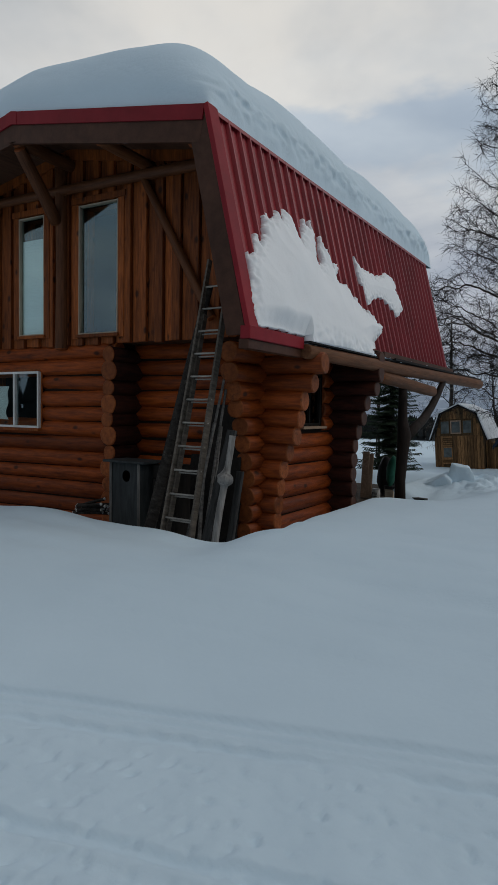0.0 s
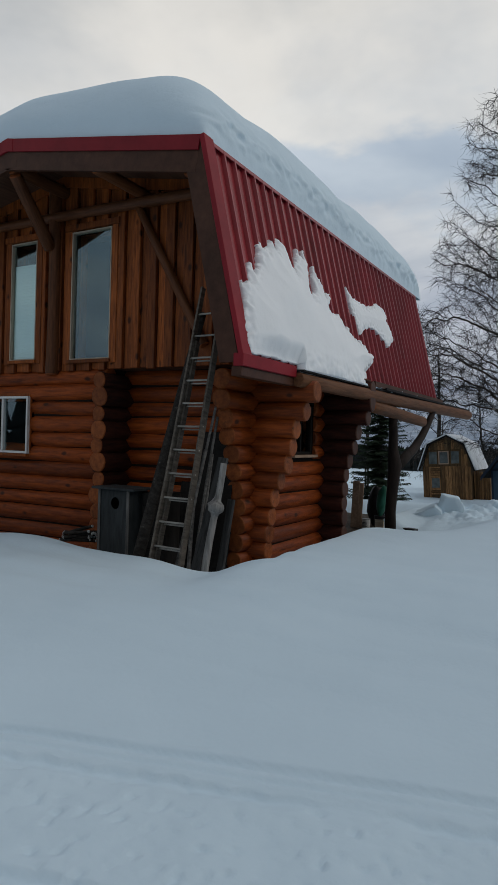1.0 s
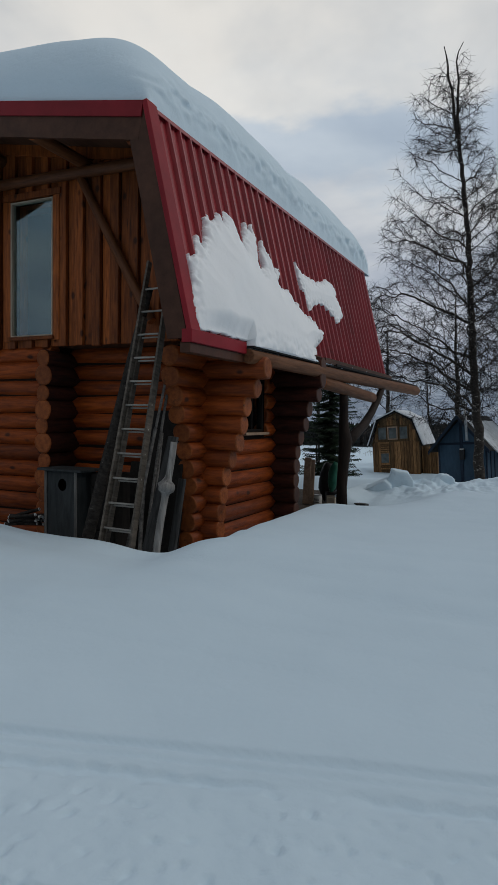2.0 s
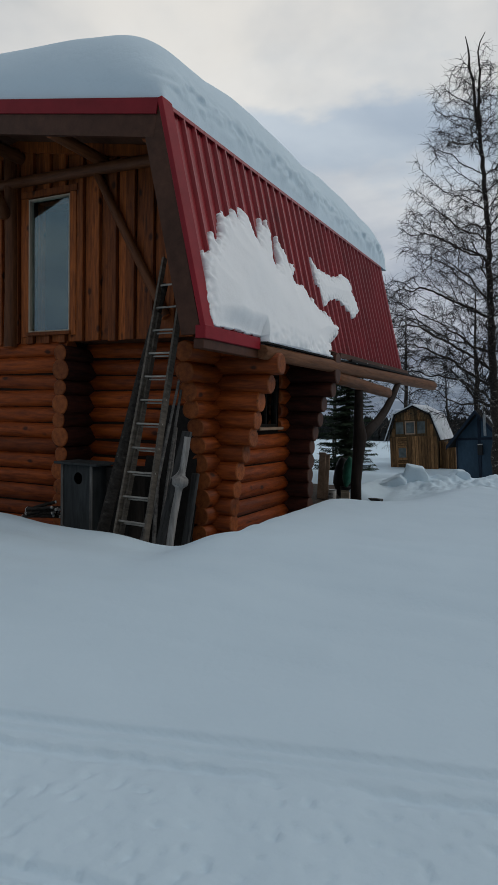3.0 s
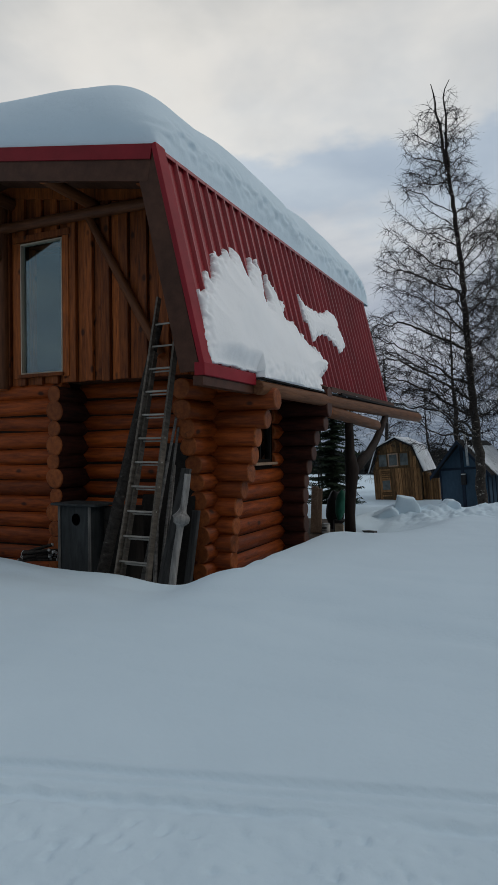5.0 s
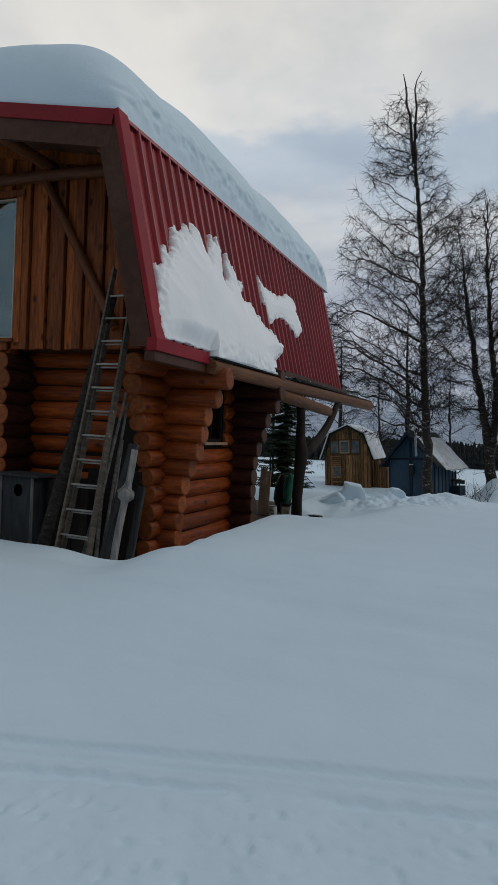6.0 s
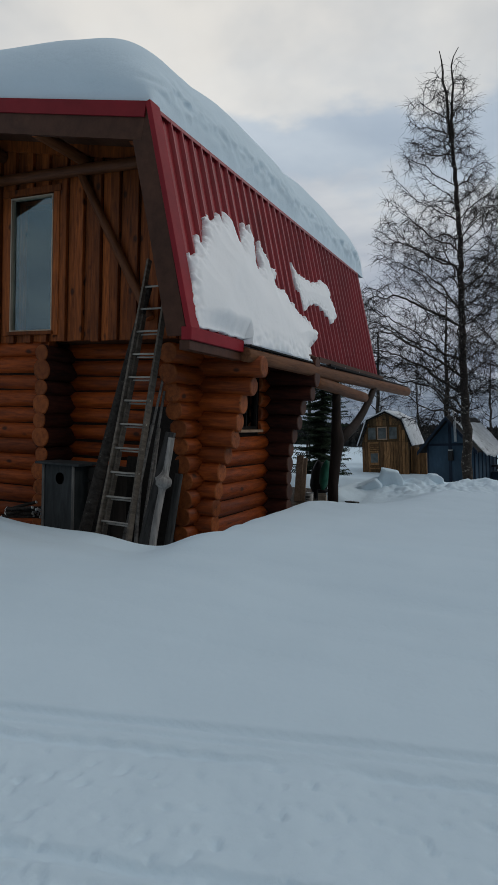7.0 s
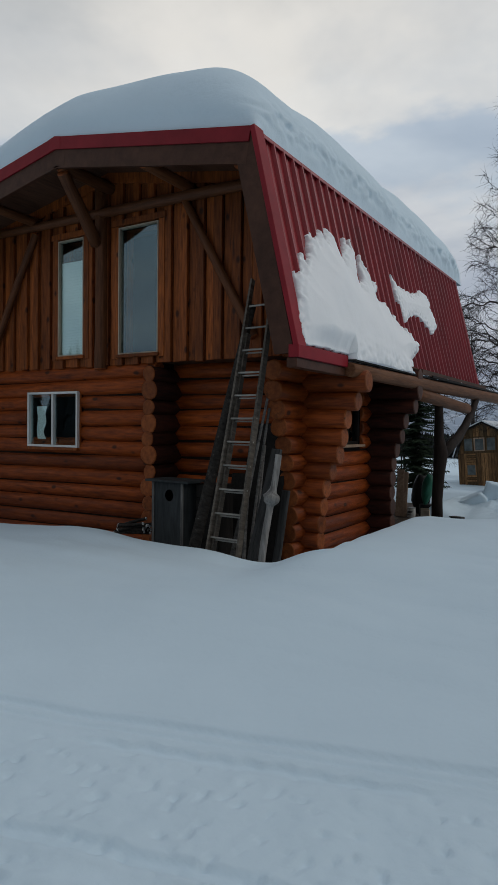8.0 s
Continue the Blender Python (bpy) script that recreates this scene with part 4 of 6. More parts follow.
# scalloped log ends beside the slider cut square by a wooden casing
part("casing", boxes((W3[0] - 0.02, W3[0], 0.0, 0.16, W3[2] - 0.03, W3[3] + 0.03), (W3[1], W3[1] + 0.02, -0.0, 0.16, W3[2] - 0.03, W3[3] + 0.03),
                     (W3[0] - 0.02, W3[1] + 0.02, -0.02, 0.16, W3[3] + 0.002, W3[3] + 0.05), (W3[0], W3[1], -0.06, 0.1, W3[2] - 0.045, W3[2] - 0.004), bevel=0.004), BOARD, w3)
# curtain with a wavy edge inside the slider
V, F = [], []
for i in range(25):
    z = W3[2] + 0.05 + 0.58 * i / 24
    e = 0.03 * math.sin(9 * z + 1.0) + 0.02 * math.sin(21 * z)
    V += [(-4.03 + 0.01 * math.sin(17 * z), 0.06, z), (-3.83 + e, 0.06 + 0.01 * math.sin(14 * z), z)]
F = [(2 * i, 2 * i + 1, 2 * i + 3, 2 * i + 2) for i in range(24)]
part("curtain", mesh("curtain", V, F), BLIND, w3, "white curtain with a wavy edge")
# side window under the eave, with its frame set deep in the log wall
sw = part("window", boxes((XC - 0.02, XC + 0.05, 1.58, 1.62, 1.60, 2.32), (XC - 0.02, XC + 0.05, 2.29, 2.33, 1.60, 2.32), (XC - 0.02, XC + 0.05, 1.62, 2.29, 2.28, 2.32), (XC - 0.02, XC + 0.05, 1.62, 2.29, 1.60, 1.64),
                          (XC - 0.01, XC + 0.04, 1.95, 1.98, 1.64, 2.28)), NEAR_BLACK, house, "dark window under the eave")
pane = part("pane", boxes((XC + 0.005, XC + 0.011, 1.62, 2.29, 1.64, 2.28)), GLASS, sw)
pane.visible_shadow = False
part("sill", boxes((XC - 0.02, XC + 0.15, 1.55, 2.36, 1.555, 1.595), bevel=0.006), PALE_BOARD, sw)

# ---- things leaning on the front wall ----


def ladder(name, foot, head, width0, width1, rungs, label, rung_mat, rail_mat, z_first=0.30, pitch=0.305, r_rung=0.016):
    top = thing(name, foot, label, "ladder", "ladders against the log wall")
    d = Vector(head) - Vector(foot)
    L = d.length
    m = along((0, 0, 0), d)
    rows = m.to_3x3()
    for s in (-1, 1):
        n = 12
        bm = bmesh.new()
        prof = ((-0.014, -0.034), (0.014, -0.034), (0.014, 0.034), (-0.014, 0.034))
        rings = []
        for i in range(n + 1):
            u = i / n
            off = s * (width0 + (width1 - width0) * u) / 2
            rings.append([bm.verts.new((u * L, off + py + 0.004 * math.sin(7 * u + s), pz)) for py, pz in prof])
        for i in range(n):
            for k in range(4):
                bm.faces.new((rings[i][k], rings[i][(k + 1) % 4], rings[i + 1][(k + 1) % 4], rings[i + 1][k]))
        bm.faces.new(rings[0][::-1])
        bm.faces.new(rings[-1])
        ob = part("rail", bm, rail_mat, top, m=m)
    for i in range(rungs):
        s = z_first + i * pitch
        w = width0 + (width1 - width0) * s / L
        a, b = rows @ Vector((s, -w / 2, 0)), rows @ Vector((s, w / 2, 0))
        add_log("rung", a, b, r_rung, r_rung, 500 + i, top, (rung_mat, rung_mat), sides=8, rings=3)
    return top


ladder("ladder", (0.225, -1.00, 0.20), (0.275, -0.20, 3.62), 0.43, 0.31, 12, "old grey wooden ladder with pale worn rungs", RUNG, LADDER_WOOD, z_first=0.109, pitch=0.278, r_rung=0.012)
ladder("ladder", (0.235, -0.948, 0.22), (0.275, -0.308, 2.95), 0.36, 0.28, 10, "inner section of an old grey extension ladder", RUNG, LADDER_WOOD, z_first=0.055, pitch=0.278, r_rung=0.010)


def lone_pole(name, a, b, r0, r1, seed, mats, label, category, group="", bend=0.02, rough=0.05, sides=12):
    me = log_mesh(name, (Vector(b) - Vector(a)).length, r0, r1, seed, sides=sides, rings=12, rough=rough, bend=bend)
    for one in mats:
        me.materials.append(one)
    ob = new(name, me)
    ob.matrix_world = along(a, b)
    return tagged(ob, label, category, group)


lone_pole("bark_pole", (-0.29, -0.90, 0.15), (0.12, -0.19, 3.30), 0.068, 0.046, 61, (BARK_POLE, GREY_WOOD), "rough pole with dark flaking bark leaning on the wall", "pole", rough=0.07)
for i, (a, b, r) in enumerate((((0.10, -0.52, 0.1), (0.36, -0.12, 2.45), 0.020), ((0.22, -0.50, 0.1), (0.12, -0.14, 1.95), 0.026), ((0.26, -0.48, 0.1), (0.34, -0.14, 2.05), 0.020),
                               ((0.02, -0.50, 0.1), (0.18, -0.14, 1.65), 0.030), ((0.36, -0.46, 0.1), (0.28, -0.14, 1.60), 0.024))):
    lone_pole("pole", a, b, r, r * 0.8, 62 + i, (GREY_WOOD, GREY_WOOD), "thin grey weathered pole leaning behind the ladder", "pole", "thin poles behind the ladder", sides=8)


PALE_GREY = surf("peeled_silver_wood", (0.11, 0.105, 0.10), (0.36, 0.35, 0.335), 0.7, 7, (3, 3, 0.4), 0.4, 18, wear=(0.06, 0.055, 0.05), wear_at=(0.6, 0.72), wear_scale=5)


def burl_pole():
    """A peeled grey pole with a swollen burl halfway."""
    V, F = [], []
    a, b = Vector((0.615, -0.785, 0.12)), Vector((0.725, -0.615, 1.53))
    n, sides = 40, 16
    d = (b - a).normalized()
    s = d.cross(Vector((0, 1, 0))).normalized()
    t = d.cross(s)
    for i in range(n + 1):
        u = i / n
        c = a + (b - a) * u + s * 0.014 * math.sin(5 * u)
        for k in range(sides):
            an = 2 * math.pi * k / sides
            r = 0.042 - 0.007 * u + 0.004 * math.sin(3 * an + 4 * u)
            g = math.exp(-((u - 0.65) / 0.042) ** 4)
            r += g * (0.052 + 0.022 * math.cos(an - 2.2) + 0.018 * noise.noise(Vector((3 * math.cos(an), 3 * math.sin(an), 18 * u))))
            r += 0.030 * math.exp(-((u - 0.69) / 0.03) ** 2) * max(0, math.cos(an - 0.4)) ** 3
            V.append(tuple(c + r * (math.cos(an) * s + math.sin(an) * t)))
    for i in range(n):
        for k in range(sides):
            j = (k + 1) % sides
            F.append((i * sides + k, i * sides + j, (i + 1) * sides + j, (i + 1) * sides + k))
    F.append(tuple(range(sides))[::-1])
    F.append(tuple(n * sides + k for k in range(sides)))
    return mesh("burl_pole", V, F)


tagged(part("burl_pole", burl_pole(), PALE_GREY, None), "smooth grey pole with a round burl halfway up", "pole")


def plank(name, a, b, w, t, label, mat, roll=0.0, group=""):
    d = Vector(b) - Vector(a)
    ob = part(name, boxes((0, d.length, -w / 2, w / 2, -t / 2, t / 2), bevel=0.006), mat, None)
    ob.matrix_world = along(a, b, roll)
    return tagged(ob, label, "plank", group)


GREY_X = surf("grey_plank", (0.016, 0.016, 0.016), (0.075, 0.075, 0.074), 0.8, 8, (0.4, 3, 3), 0.4, 20, vary=0.25, wear=(0.04, 0.036, 0.032), wear_at=(0.6, 0.72), wear_scale=4)
plank("plank", (0.43, -0.74, 0.12), (0.60, -0.40, 1.58), 0.15, 0.04, "grey weathered plank leaning on the logs", GREY_X, 8, "planks by the corner")
plank("plank", (0.71, -0.64, 0.12), (0.77, -0.48, 1.12), 0.14, 0.035, "short dark weathered plank by the corner", GREY_X, -12, "planks by the corner")


def nest_box():
    """A tall wooden bird box standing on the ground, with a hole, a lid and corner strips."""
    t = thing("nest_box", (-0.78, -0.50, 0.12), "large grey weathered wooden nest box with a round hole", "nest box", turn=-4)
    w, d, h = 0.25, 0.16, 1.02
    bm = bmesh.new()
    # front panel with a round hole through it
    n = 20
    hole = [bm.verts.new((0.02 + 0.068 * math.cos(2 * math.pi * k / n), -d, 0.86 + 0.072 * math.sin(2 * math.pi * k / n))) for k in range(n)]
    rect = []
    for k in range(n):
        a = 2 * math.pi * k / n
        cx, cz = math.cos(a), math.sin(a)
        sx = ((w if cx > 0 else -w) - 0.02) / cx if abs(cx) > 1e-6 else 1e9
        sz = ((h - 0.86) if cz > 0 else -0.86) / cz if abs(cz) > 1e-6 else 1e9
        s = min(abs(sx), abs(sz))
        rect.append(bm.verts.new((0.02 + cx * s, -d, 0.86 + cz * s)))
    for k in range(n):
        j = (k + 1) % n
        bm.faces.new((hole[k], hole[j], rect[j], rect[k]))
    corners = {}
    for cx in (-w, w):
        for cz in (0.0, h):
            v = bm.verts.new((cx, -d, cz))
            near = sorted(rect, key=lambda q: (q.co - v.co).length)[:2]
            try:
                bm.faces.new((v, near[0], near[1]))
            except ValueError:
                pass
    part("front_panel", bm, GREY_DIM, t)
    part("side_panel", boxes((-w, -w + 0.02, -d + 0.004, d, 0, h), bevel=0.004), GREY_DIM, t)
    part("side_panel", boxes((w - 0.02, w, -d + 0.004, d, 0, h), bevel=0.004), GREY_DIM, t)
    part("back_panel", boxes((-w + 0.02, w - 0.02, d - 0.02, d, 0, h)), BLACK, t)
    part("lid", boxes((-w - 0.09, w + 0.12, -d - 0.06, d + 0.04, h + 0.002, h + 0.032), bevel=0.006), GREY_DIM, t)
    part("corner_strip", boxes((-w - 0.012, -w + 0.03, -d - 0.016, -d - 0.003, 0, h), bevel=0.003), GREY_WOOD, t)
    part("corner_strip", boxes((w - 0.03, w + 0.012, -d - 0.016, -d - 0.003, 0, h), bevel=0.003), GREY_WOOD, t)
    return t


GREY_DIM = surf("blue_grey_plywood", (0.020, 0.023, 0.024), (0.048, 0.053, 0.055), 0.8, 6, (3, 3, 0.5), 0.3, 20, wear=(0.03, 0.03, 0.03), wear_at=(0.6, 0.75), wear_scale=3)
nest_box()
# a dark crate behind it
crate = thing("crate", (-0.30, -0.36, 0.1), "near-black wooden crate beside the nest box", "crate")
for i in range(6):
    part("slat", boxes((-0.17, 0.17, -0.16, -0.14, 0.02 + i * 0.17, 0.17 + i * 0.17), bevel=0.004), NEAR_BLACK, crate)
part("box_body", boxes((-0.17, 0.17, -0.138, 0.16, 0.0, 1.03)), NEAR_BLACK, crate)


# near-black sheets added against the set-back wall to darken its shaded recess
for q, (a, b, wd) in enumerate((((-0.06, 0.06, 0.05), (-0.06, 0.33, 1.22), 0.86), ((0.08, -0.08, 0.05), (0.10, 0.33, 1.88), 0.60))):
    ob = plank("plywood_sheet", a, b, wd, 0.02, "near-black sheet added to darken the recess behind the ladder", NEAR_BLACK, 0, "plywood sheets behind the ladder")


# bundle of kindling half buried by the wall
rng = random.Random(14)
kind = thing("kindling_bundle", (-1.42, -0.55, 0.40), "bundle of short frosted sticks by the log wall", "firewood")
for i in range(16):
    u, v = i % 6, i // 6
    a = Vector((-0.24 + rng.uniform(-0.03, 0.03) + 0.02 * v, -0.10 + 0.035 * u, 0.02 + 0.05 * v + rng.uniform(0, 0.02)))
    b = a + Vector((0.40 + rng.uniform(-0.08, 0.06), 0.06 + rng.uniform(-0.05, 0.05), 0.05 + rng.uniform(-0.04, 0.06)))
    add_log("stick", a, b, 0.022, 0.020, 700 + i, kind, (BARK_POLE, PAPER), sides=8, rings=4)

# ---- porch under the eave ----
porch = part("porch_deck", boxes((-3.2, 1.32, 2.95, 7.2, 0.10, 0.18)), DECK, None)
tagged(porch, "dark weathered board deck under the eave", "deck", kind="structure")
for i in range(28):
    part("deck_board", boxes((-3.2, 1.38, -0.068, 0.068, 0, 0.035), bevel=0.005), DECK, porch, m=pose(0, 3.05 + i * 0.145, 0.185))
part("rim_board", boxes((1.32, 1.36, 2.95, 7.2, 0.02, 0.182), bevel=0.005), DECK, porch)


def forked_post():
    V, F = [], []
    trunk = [Vector(p) for p in ((1.165, 4.226, 0.155), (1.160, 4.205, 0.632), (1.180, 4.226, 1.080), (1.200, 4.250, 1.42), (1.165, 4.240, 1.70), (1.170, 4.210, 2.0), (1.185, 4.120, 2.326))]
    tube(trunk, [0.100, 0.092, 0.098, 0.122, 0.086, 0.076, 0.072], 14, V, F)
    arm = [Vector(p) for p in ((1.205, 4.250, 1.36), (1.250, 4.680, 1.55), (1.262, 5.180, 1.70), (1.262, 5.700, 1.93), (1.266, 6.150, 2.19), (1.279, 6.481, 2.450))]
    tube(arm, [0.100, 0.094, 0.084, 0.074, 0.066, 0.06], 12, V, F)
    return mesh("forked_post", V, F)


tagged(part("forked_post", forked_post(), POST_BARK, None), "natural forked tree trunk used as a porch post", "post")
add_log("porch_post", (-2.4, 6.9, 0.15), (-2.4, 6.9, 2.68), 0.11, 0.10, 330, house, (POST_BARK, LOG_END))

# things standing on the deck
D0 = 0.225
plank("upright_plank", (0.33, 4.68, D0), (0.32, 4.80, 1.08), 0.13, 0.03, "pale upright plank standing on the deck", PALE_BOARD, 0, "planks on the deck")
plank("upright_plank", (0.43, 4.68, D0), (0.41, 4.82, 1.04), 0.09, 0.03, "narrow pale plank standing on the deck", PALE_BOARD, 0, "planks on the deck")
can = thing("paint_can", (0.57, 4.68, D0), "white paint can with dark printed bars", "can")


def drum(r, h, z0=0.0, sides=20):
    V, F = [], []
    tube([Vector((0, 0, z0)), Vector((0, 0, z0 + h))], [r, r], sides, V, F)
    bm = bmesh.new()
    me = mesh("drum", V, F, False)
    bm.from_mesh(me)
    return bm


part("tin", drum(0.07, 0.17), PAPER, can)
part("rim", drum(0.074, 0.012, 0.17), STEEL, can)
for zz in (0.045, 0.085, 0.105):
    part("print_bar", boxes((-0.05, 0.04, -0.0735, -0.068, zz, zz + 0.012)), BLACK, can)
bag = bmesh.new()
bmesh.ops.create_icosphere(bag, subdivisions=3, radius=1.0)
for v in bag.verts:
    k = 1 + 0.16 * noise.noise(v.co * 2.3) + 0.07 * noise.noise(v.co * 6)
    v.co = Vector((0.18 * v.co.x * k, 0.16 * v.co.y * k, max(0.0, 0.36 + 0.38 * v.co.z * k)))
ob = part("rubbish_bag", bag, BLACK, None, m=pose(0.55, 5.30, D0), smooth=True)
tagged(ob, "lumpy black rubbish bag standing on the deck", "bag")
bag = bmesh.new()
bmesh.ops.create_icosphere(bag, subdivisions=3, radius=1.0)
for v in bag.verts:
    k = 1 + 0.14 * noise.noise(v.co * 2.0 + Vector((5, 1, 2))) + 0.06 * noise.noise(v.co * 7)
    taper = 0.75 + 0.25 * v.co.z
    v.co = Vector((0.13 * v.co.x * k * taper, 0.12 * v.co.y * k, 0.30 * v.co.z * k))
ob = part("green_sack", bag, GREEN, None, m=pose(0.76, 4.98, D0 + 0.48, 0, 8, 0), smooth=True)
tagged(ob, "green plastic sack on a black tub", "bag")
tub = part("tub", drum(0.15, 0.22), BLACK, None, m=pose(0.76, 5.01, D0))
tagged(tub, "black plastic tub on the deck", "tub")
cb = thing("carton", (0.84, 4.62, D0), "small pale cardboard carton on the deck", "box", turn=9)
part("carton_body", boxes((-0.075, 0.075, -0.06, 0.06, 0, 0.16), bevel=0.004), CARDBOARD, cb)
part("flap", boxes((-0.075, 0.075, -0.062, -0.058, 0.162, 0.20)), CARDBOARD, cb)
plank("plank", (1.09, 4.95, D0 + 0.03), (1.45, 4.84, D0 + 0.03), 0.12, 0.05, "short board lying on the deck edge", GREY_X)

# casing boards beside and over the gable windows
for rect, w_ in ((W1, w1), (W2, w2)):
    x0, x1, z0, z1 = rect
    part("casing", boxes((x0 - 0.12, x0 - 0.004, -0.022, 0.03, z0 - 0.06, z1 + 0.02), bevel=0.005), BOARD, w_)
    part("casing", boxes((x1 + 0.004, x1 + 0.11, -0.024, 0.03, z0 - 0.06, z1 + 0.02), bevel=0.005), BOARD, w_)
    part("casing", boxes((x0 - 0.14, x1 + 0.13, -0.030, 0.03, z1 + 0.024, z1 + 0.11), bevel=0.005), BOARD, w_)

# snow slabs thrown up beyond the porch, half sunk in the berm
def snow_block(outline, depth, place, turn, seed, label):
    """A broken slab: an outline in local x and z, depth thick, with crumbled edges."""
    bm = prism(outline, -depth / 2, depth / 2)
    bmesh.ops.bevel(bm, geom=bm.edges[:], offset=0.014, segments=1, affect="EDGES")
    bmesh.ops.triangulate(bm, faces=bm.faces[:])
    bmesh.ops.subdivide_edges(bm, edges=bm.edges[:], cuts=3, use_grid_fill=True)
    for v in bm.verts:
        v.co += Vector((noise.noise(v.co * 6 + Vector((seed, 0, 0))), noise.noise(v.co * 5 + Vector((0, seed, 0))), noise.noise(v.co * 7 + Vector((0, 0, seed))))) * 0.030
    ob = part("snow_block", bm, ROOF_SNOW, None, m=pose(*place, *turn), smooth=True)
    return tagged(ob, label, "snow block", "snow blocks on the berm")


snow_block([(-0.24, -0.42), (0.42, -0.42), (0.20, 0.10), (0.10, 0.25), (-0.22, 0.28), (-0.27, 0.05)], 0.46, (1.72, 6.45, 0.52), (0, 3, 14), 3, "upright slab of snow standing on the berm")
snow_block([(-0.66, -0.30), (0.26, -0.30), (0.24, 0.08), (0.12, 0.20), (-0.14, 0.06), (-0.52, -0.10)], 0.44, (1.34, 6.2, 0.44), (4, 0, 8), 4, "low broken wedge of snow on the berm")
snow_block([(-0.20, -0.25), (0.24, -0.25), (0.17, 0.06), (0.08, 0.12), (-0.08, 0.10), (-0.18, 0.0)], 0.36, (2.46, 7.0, 0.60), (4, 4, 24), 6, "small crumbling lump of snow on the berm")


# ---- the small gambrel cabin ----
def cabin():
    t = thing("small_cabin", (-2.45, 25.0, -0.66), "small honey-coloured board cabin with a frosted gambrel roof", "cabin")
    t.matrix_world = pose(-2.45, 25.0, -0.66, 0, -4.0, 0)
    out = [(-1.13, -0.35), (1.13, -0.35), (1.13, 1.40), (0.88, 2.42), (0.10, 2.86), (-0.80, 2.48), (-1.13, 1.40)]
    wall = part("wall", prism([(x, z) for x, z in out], 0.03, 3.0), CABIN_SHADOW, t)
    rng = random.Random(3)

    def top_at(x):
        if x < -0.80:
            return 1.40 + (x + 1.13) / 0.33 * 1.08
        if x < 0.10:
            return 2.48 + (x + 0.80) / 0.90 * 0.38
        if x < 0.88:
            return 2.86 - (x - 0.10) / 0.78 * 0.44
        return 2.42 - (x - 0.88) / 0.25 * 1.02
    x = -1.13
    while x < 1.10:
        w = min(rng.uniform(0.10, 0.16), 1.13 - x)
        proud = rng.uniform(0.0, 0.02)
        hi = min(top_at(x), top_at(x + w)) - 0.02
        runs = [(-0.30 + rng.uniform(-0.02, 0.02), 1.42)]
        if -0.78 < x + w / 2 < -0.27:
            runs = []
        for a, b in runs:
            part("board", boxes((-w / 2, w / 2, -proud - 0.02, 0.0, a, min(b, hi)), bevel=0.004), CABIN_BOARD, wall, m=pose(x + w / 2, 0.028, 0))
        if hi > 2.30 and -0.9 < x < 0.95:
            part("board", boxes((-w / 2, w / 2, -proud - 0.018, 0.0, 2.22, hi), bevel=0.004), CABIN_BOARD if rng.random() < 0.35 else CABIN_SHADOW, wall, m=pose(x + w / 2, 0.028, 0))
        if hi > 1.5 and (x < -0.88 or x > 0.66):
            part("board", boxes((-w / 2, w / 2, -proud - 0.018, 0.0, 1.43, min(2.22, hi)), bevel=0.004), CABIN_BOARD, wall, m=pose(x + w / 2, 0.028, 0))
        x += w + 0.020
    # slatted panel with a small window
    for i in range(13):
        z = 0.08 + i * 0.105
        if 0.36 < z < 0.86:
            continue
        part("slat", boxes((-0.76, -0.30, -0.015, 0.02, z, z + 0.07), bevel=0.004), CABIN_BOARD, wall)
    low = part("window", boxes((-0.76, -0.72, -0.01, 0.02, 0.36, 0.90), (-0.34, -0.30, -0.01, 0.02, 0.36, 0.90), (-0.72, -0.34, -0.01, 0.02, 0.36, 0.40), (-0.72, -0.34, -0.01, 0.02, 0.86, 0.90)), CABIN_BOARD, t)
    part("pane", boxes((-0.72, -0.34, 0.005, 0.011, 0.40, 0.86)), CABIN_GLASS, low)
    # row of three windows under the roof
    for x0, x1, lit in ((-0.84, -0.40, False), (-0.36, 0.14, True), (0.20, 0.64, False)):
        z0, z1 = 1.52, 2.16
        b = 0.055 if lit else 0.03
        wd = part("window", boxes((x0, x0 + b, -0.03, 0.02, z0, z1), (x1 - b, x1, -0.03, 0.02, z0, z1), (x0 + b, x1 - b, -0.03, 0.02, z0, z0 + b), (x0 + b, x1 - b, -0.03, 0.02, z1 - b, z1)), PALE_BOARD if lit else CABIN_SHADOW, t)
        part("pane", boxes((x0 + b, x1 - b, 0.0, 0.006, z0 + b, z1 - b)), CABIN_GLASS, wd)
    # roof leaves with a thin edge, overhanging
    pts = [(-1.34, 1.28), (-0.86, 2.56), (0.10, 2.98), (0.96, 2.50), (1.42, 1.22)]
    roof_c = None
    for a, b in zip(pts, pts[1:]):
        d = Vector((b[0] - a[0], b[1] - a[1])).normalized()
        n = Vector((-d.y, d.x)) * 0.05
        q = prism([a, b, (b[0] - n.x, b[1] - n.y), (a[0] - n.x, a[1] - n.y)], -0.28, 3.2)
        if roof_c is None:
            roof_c = part("roof", q, FROST_ROOF, t, "tin roof white with frost and thin snow")
        else:
            part("roof_leaf", q, FROST_ROOF, roof_c)
        part("roof_edge", prism([(a[0] - n.x * 1.02, a[1] - n.y * 1.02), (b[0] - n.x * 1.02, b[1] - n.y * 1.02), (b[0] - n.x * 2.6, b[1] - n.y * 2.6), (a[0] - n.x * 2.6, a[1] - n.y * 2.6)], -0.25, -0.20), DARK_ROOF, roof_c)
    # picket lean-to on its sunny side
    lean = part("lean_to", boxes((1.16, 1.9, 0.5, 2.4, -0.35, 1.0)), CABIN_SHADOW, t)
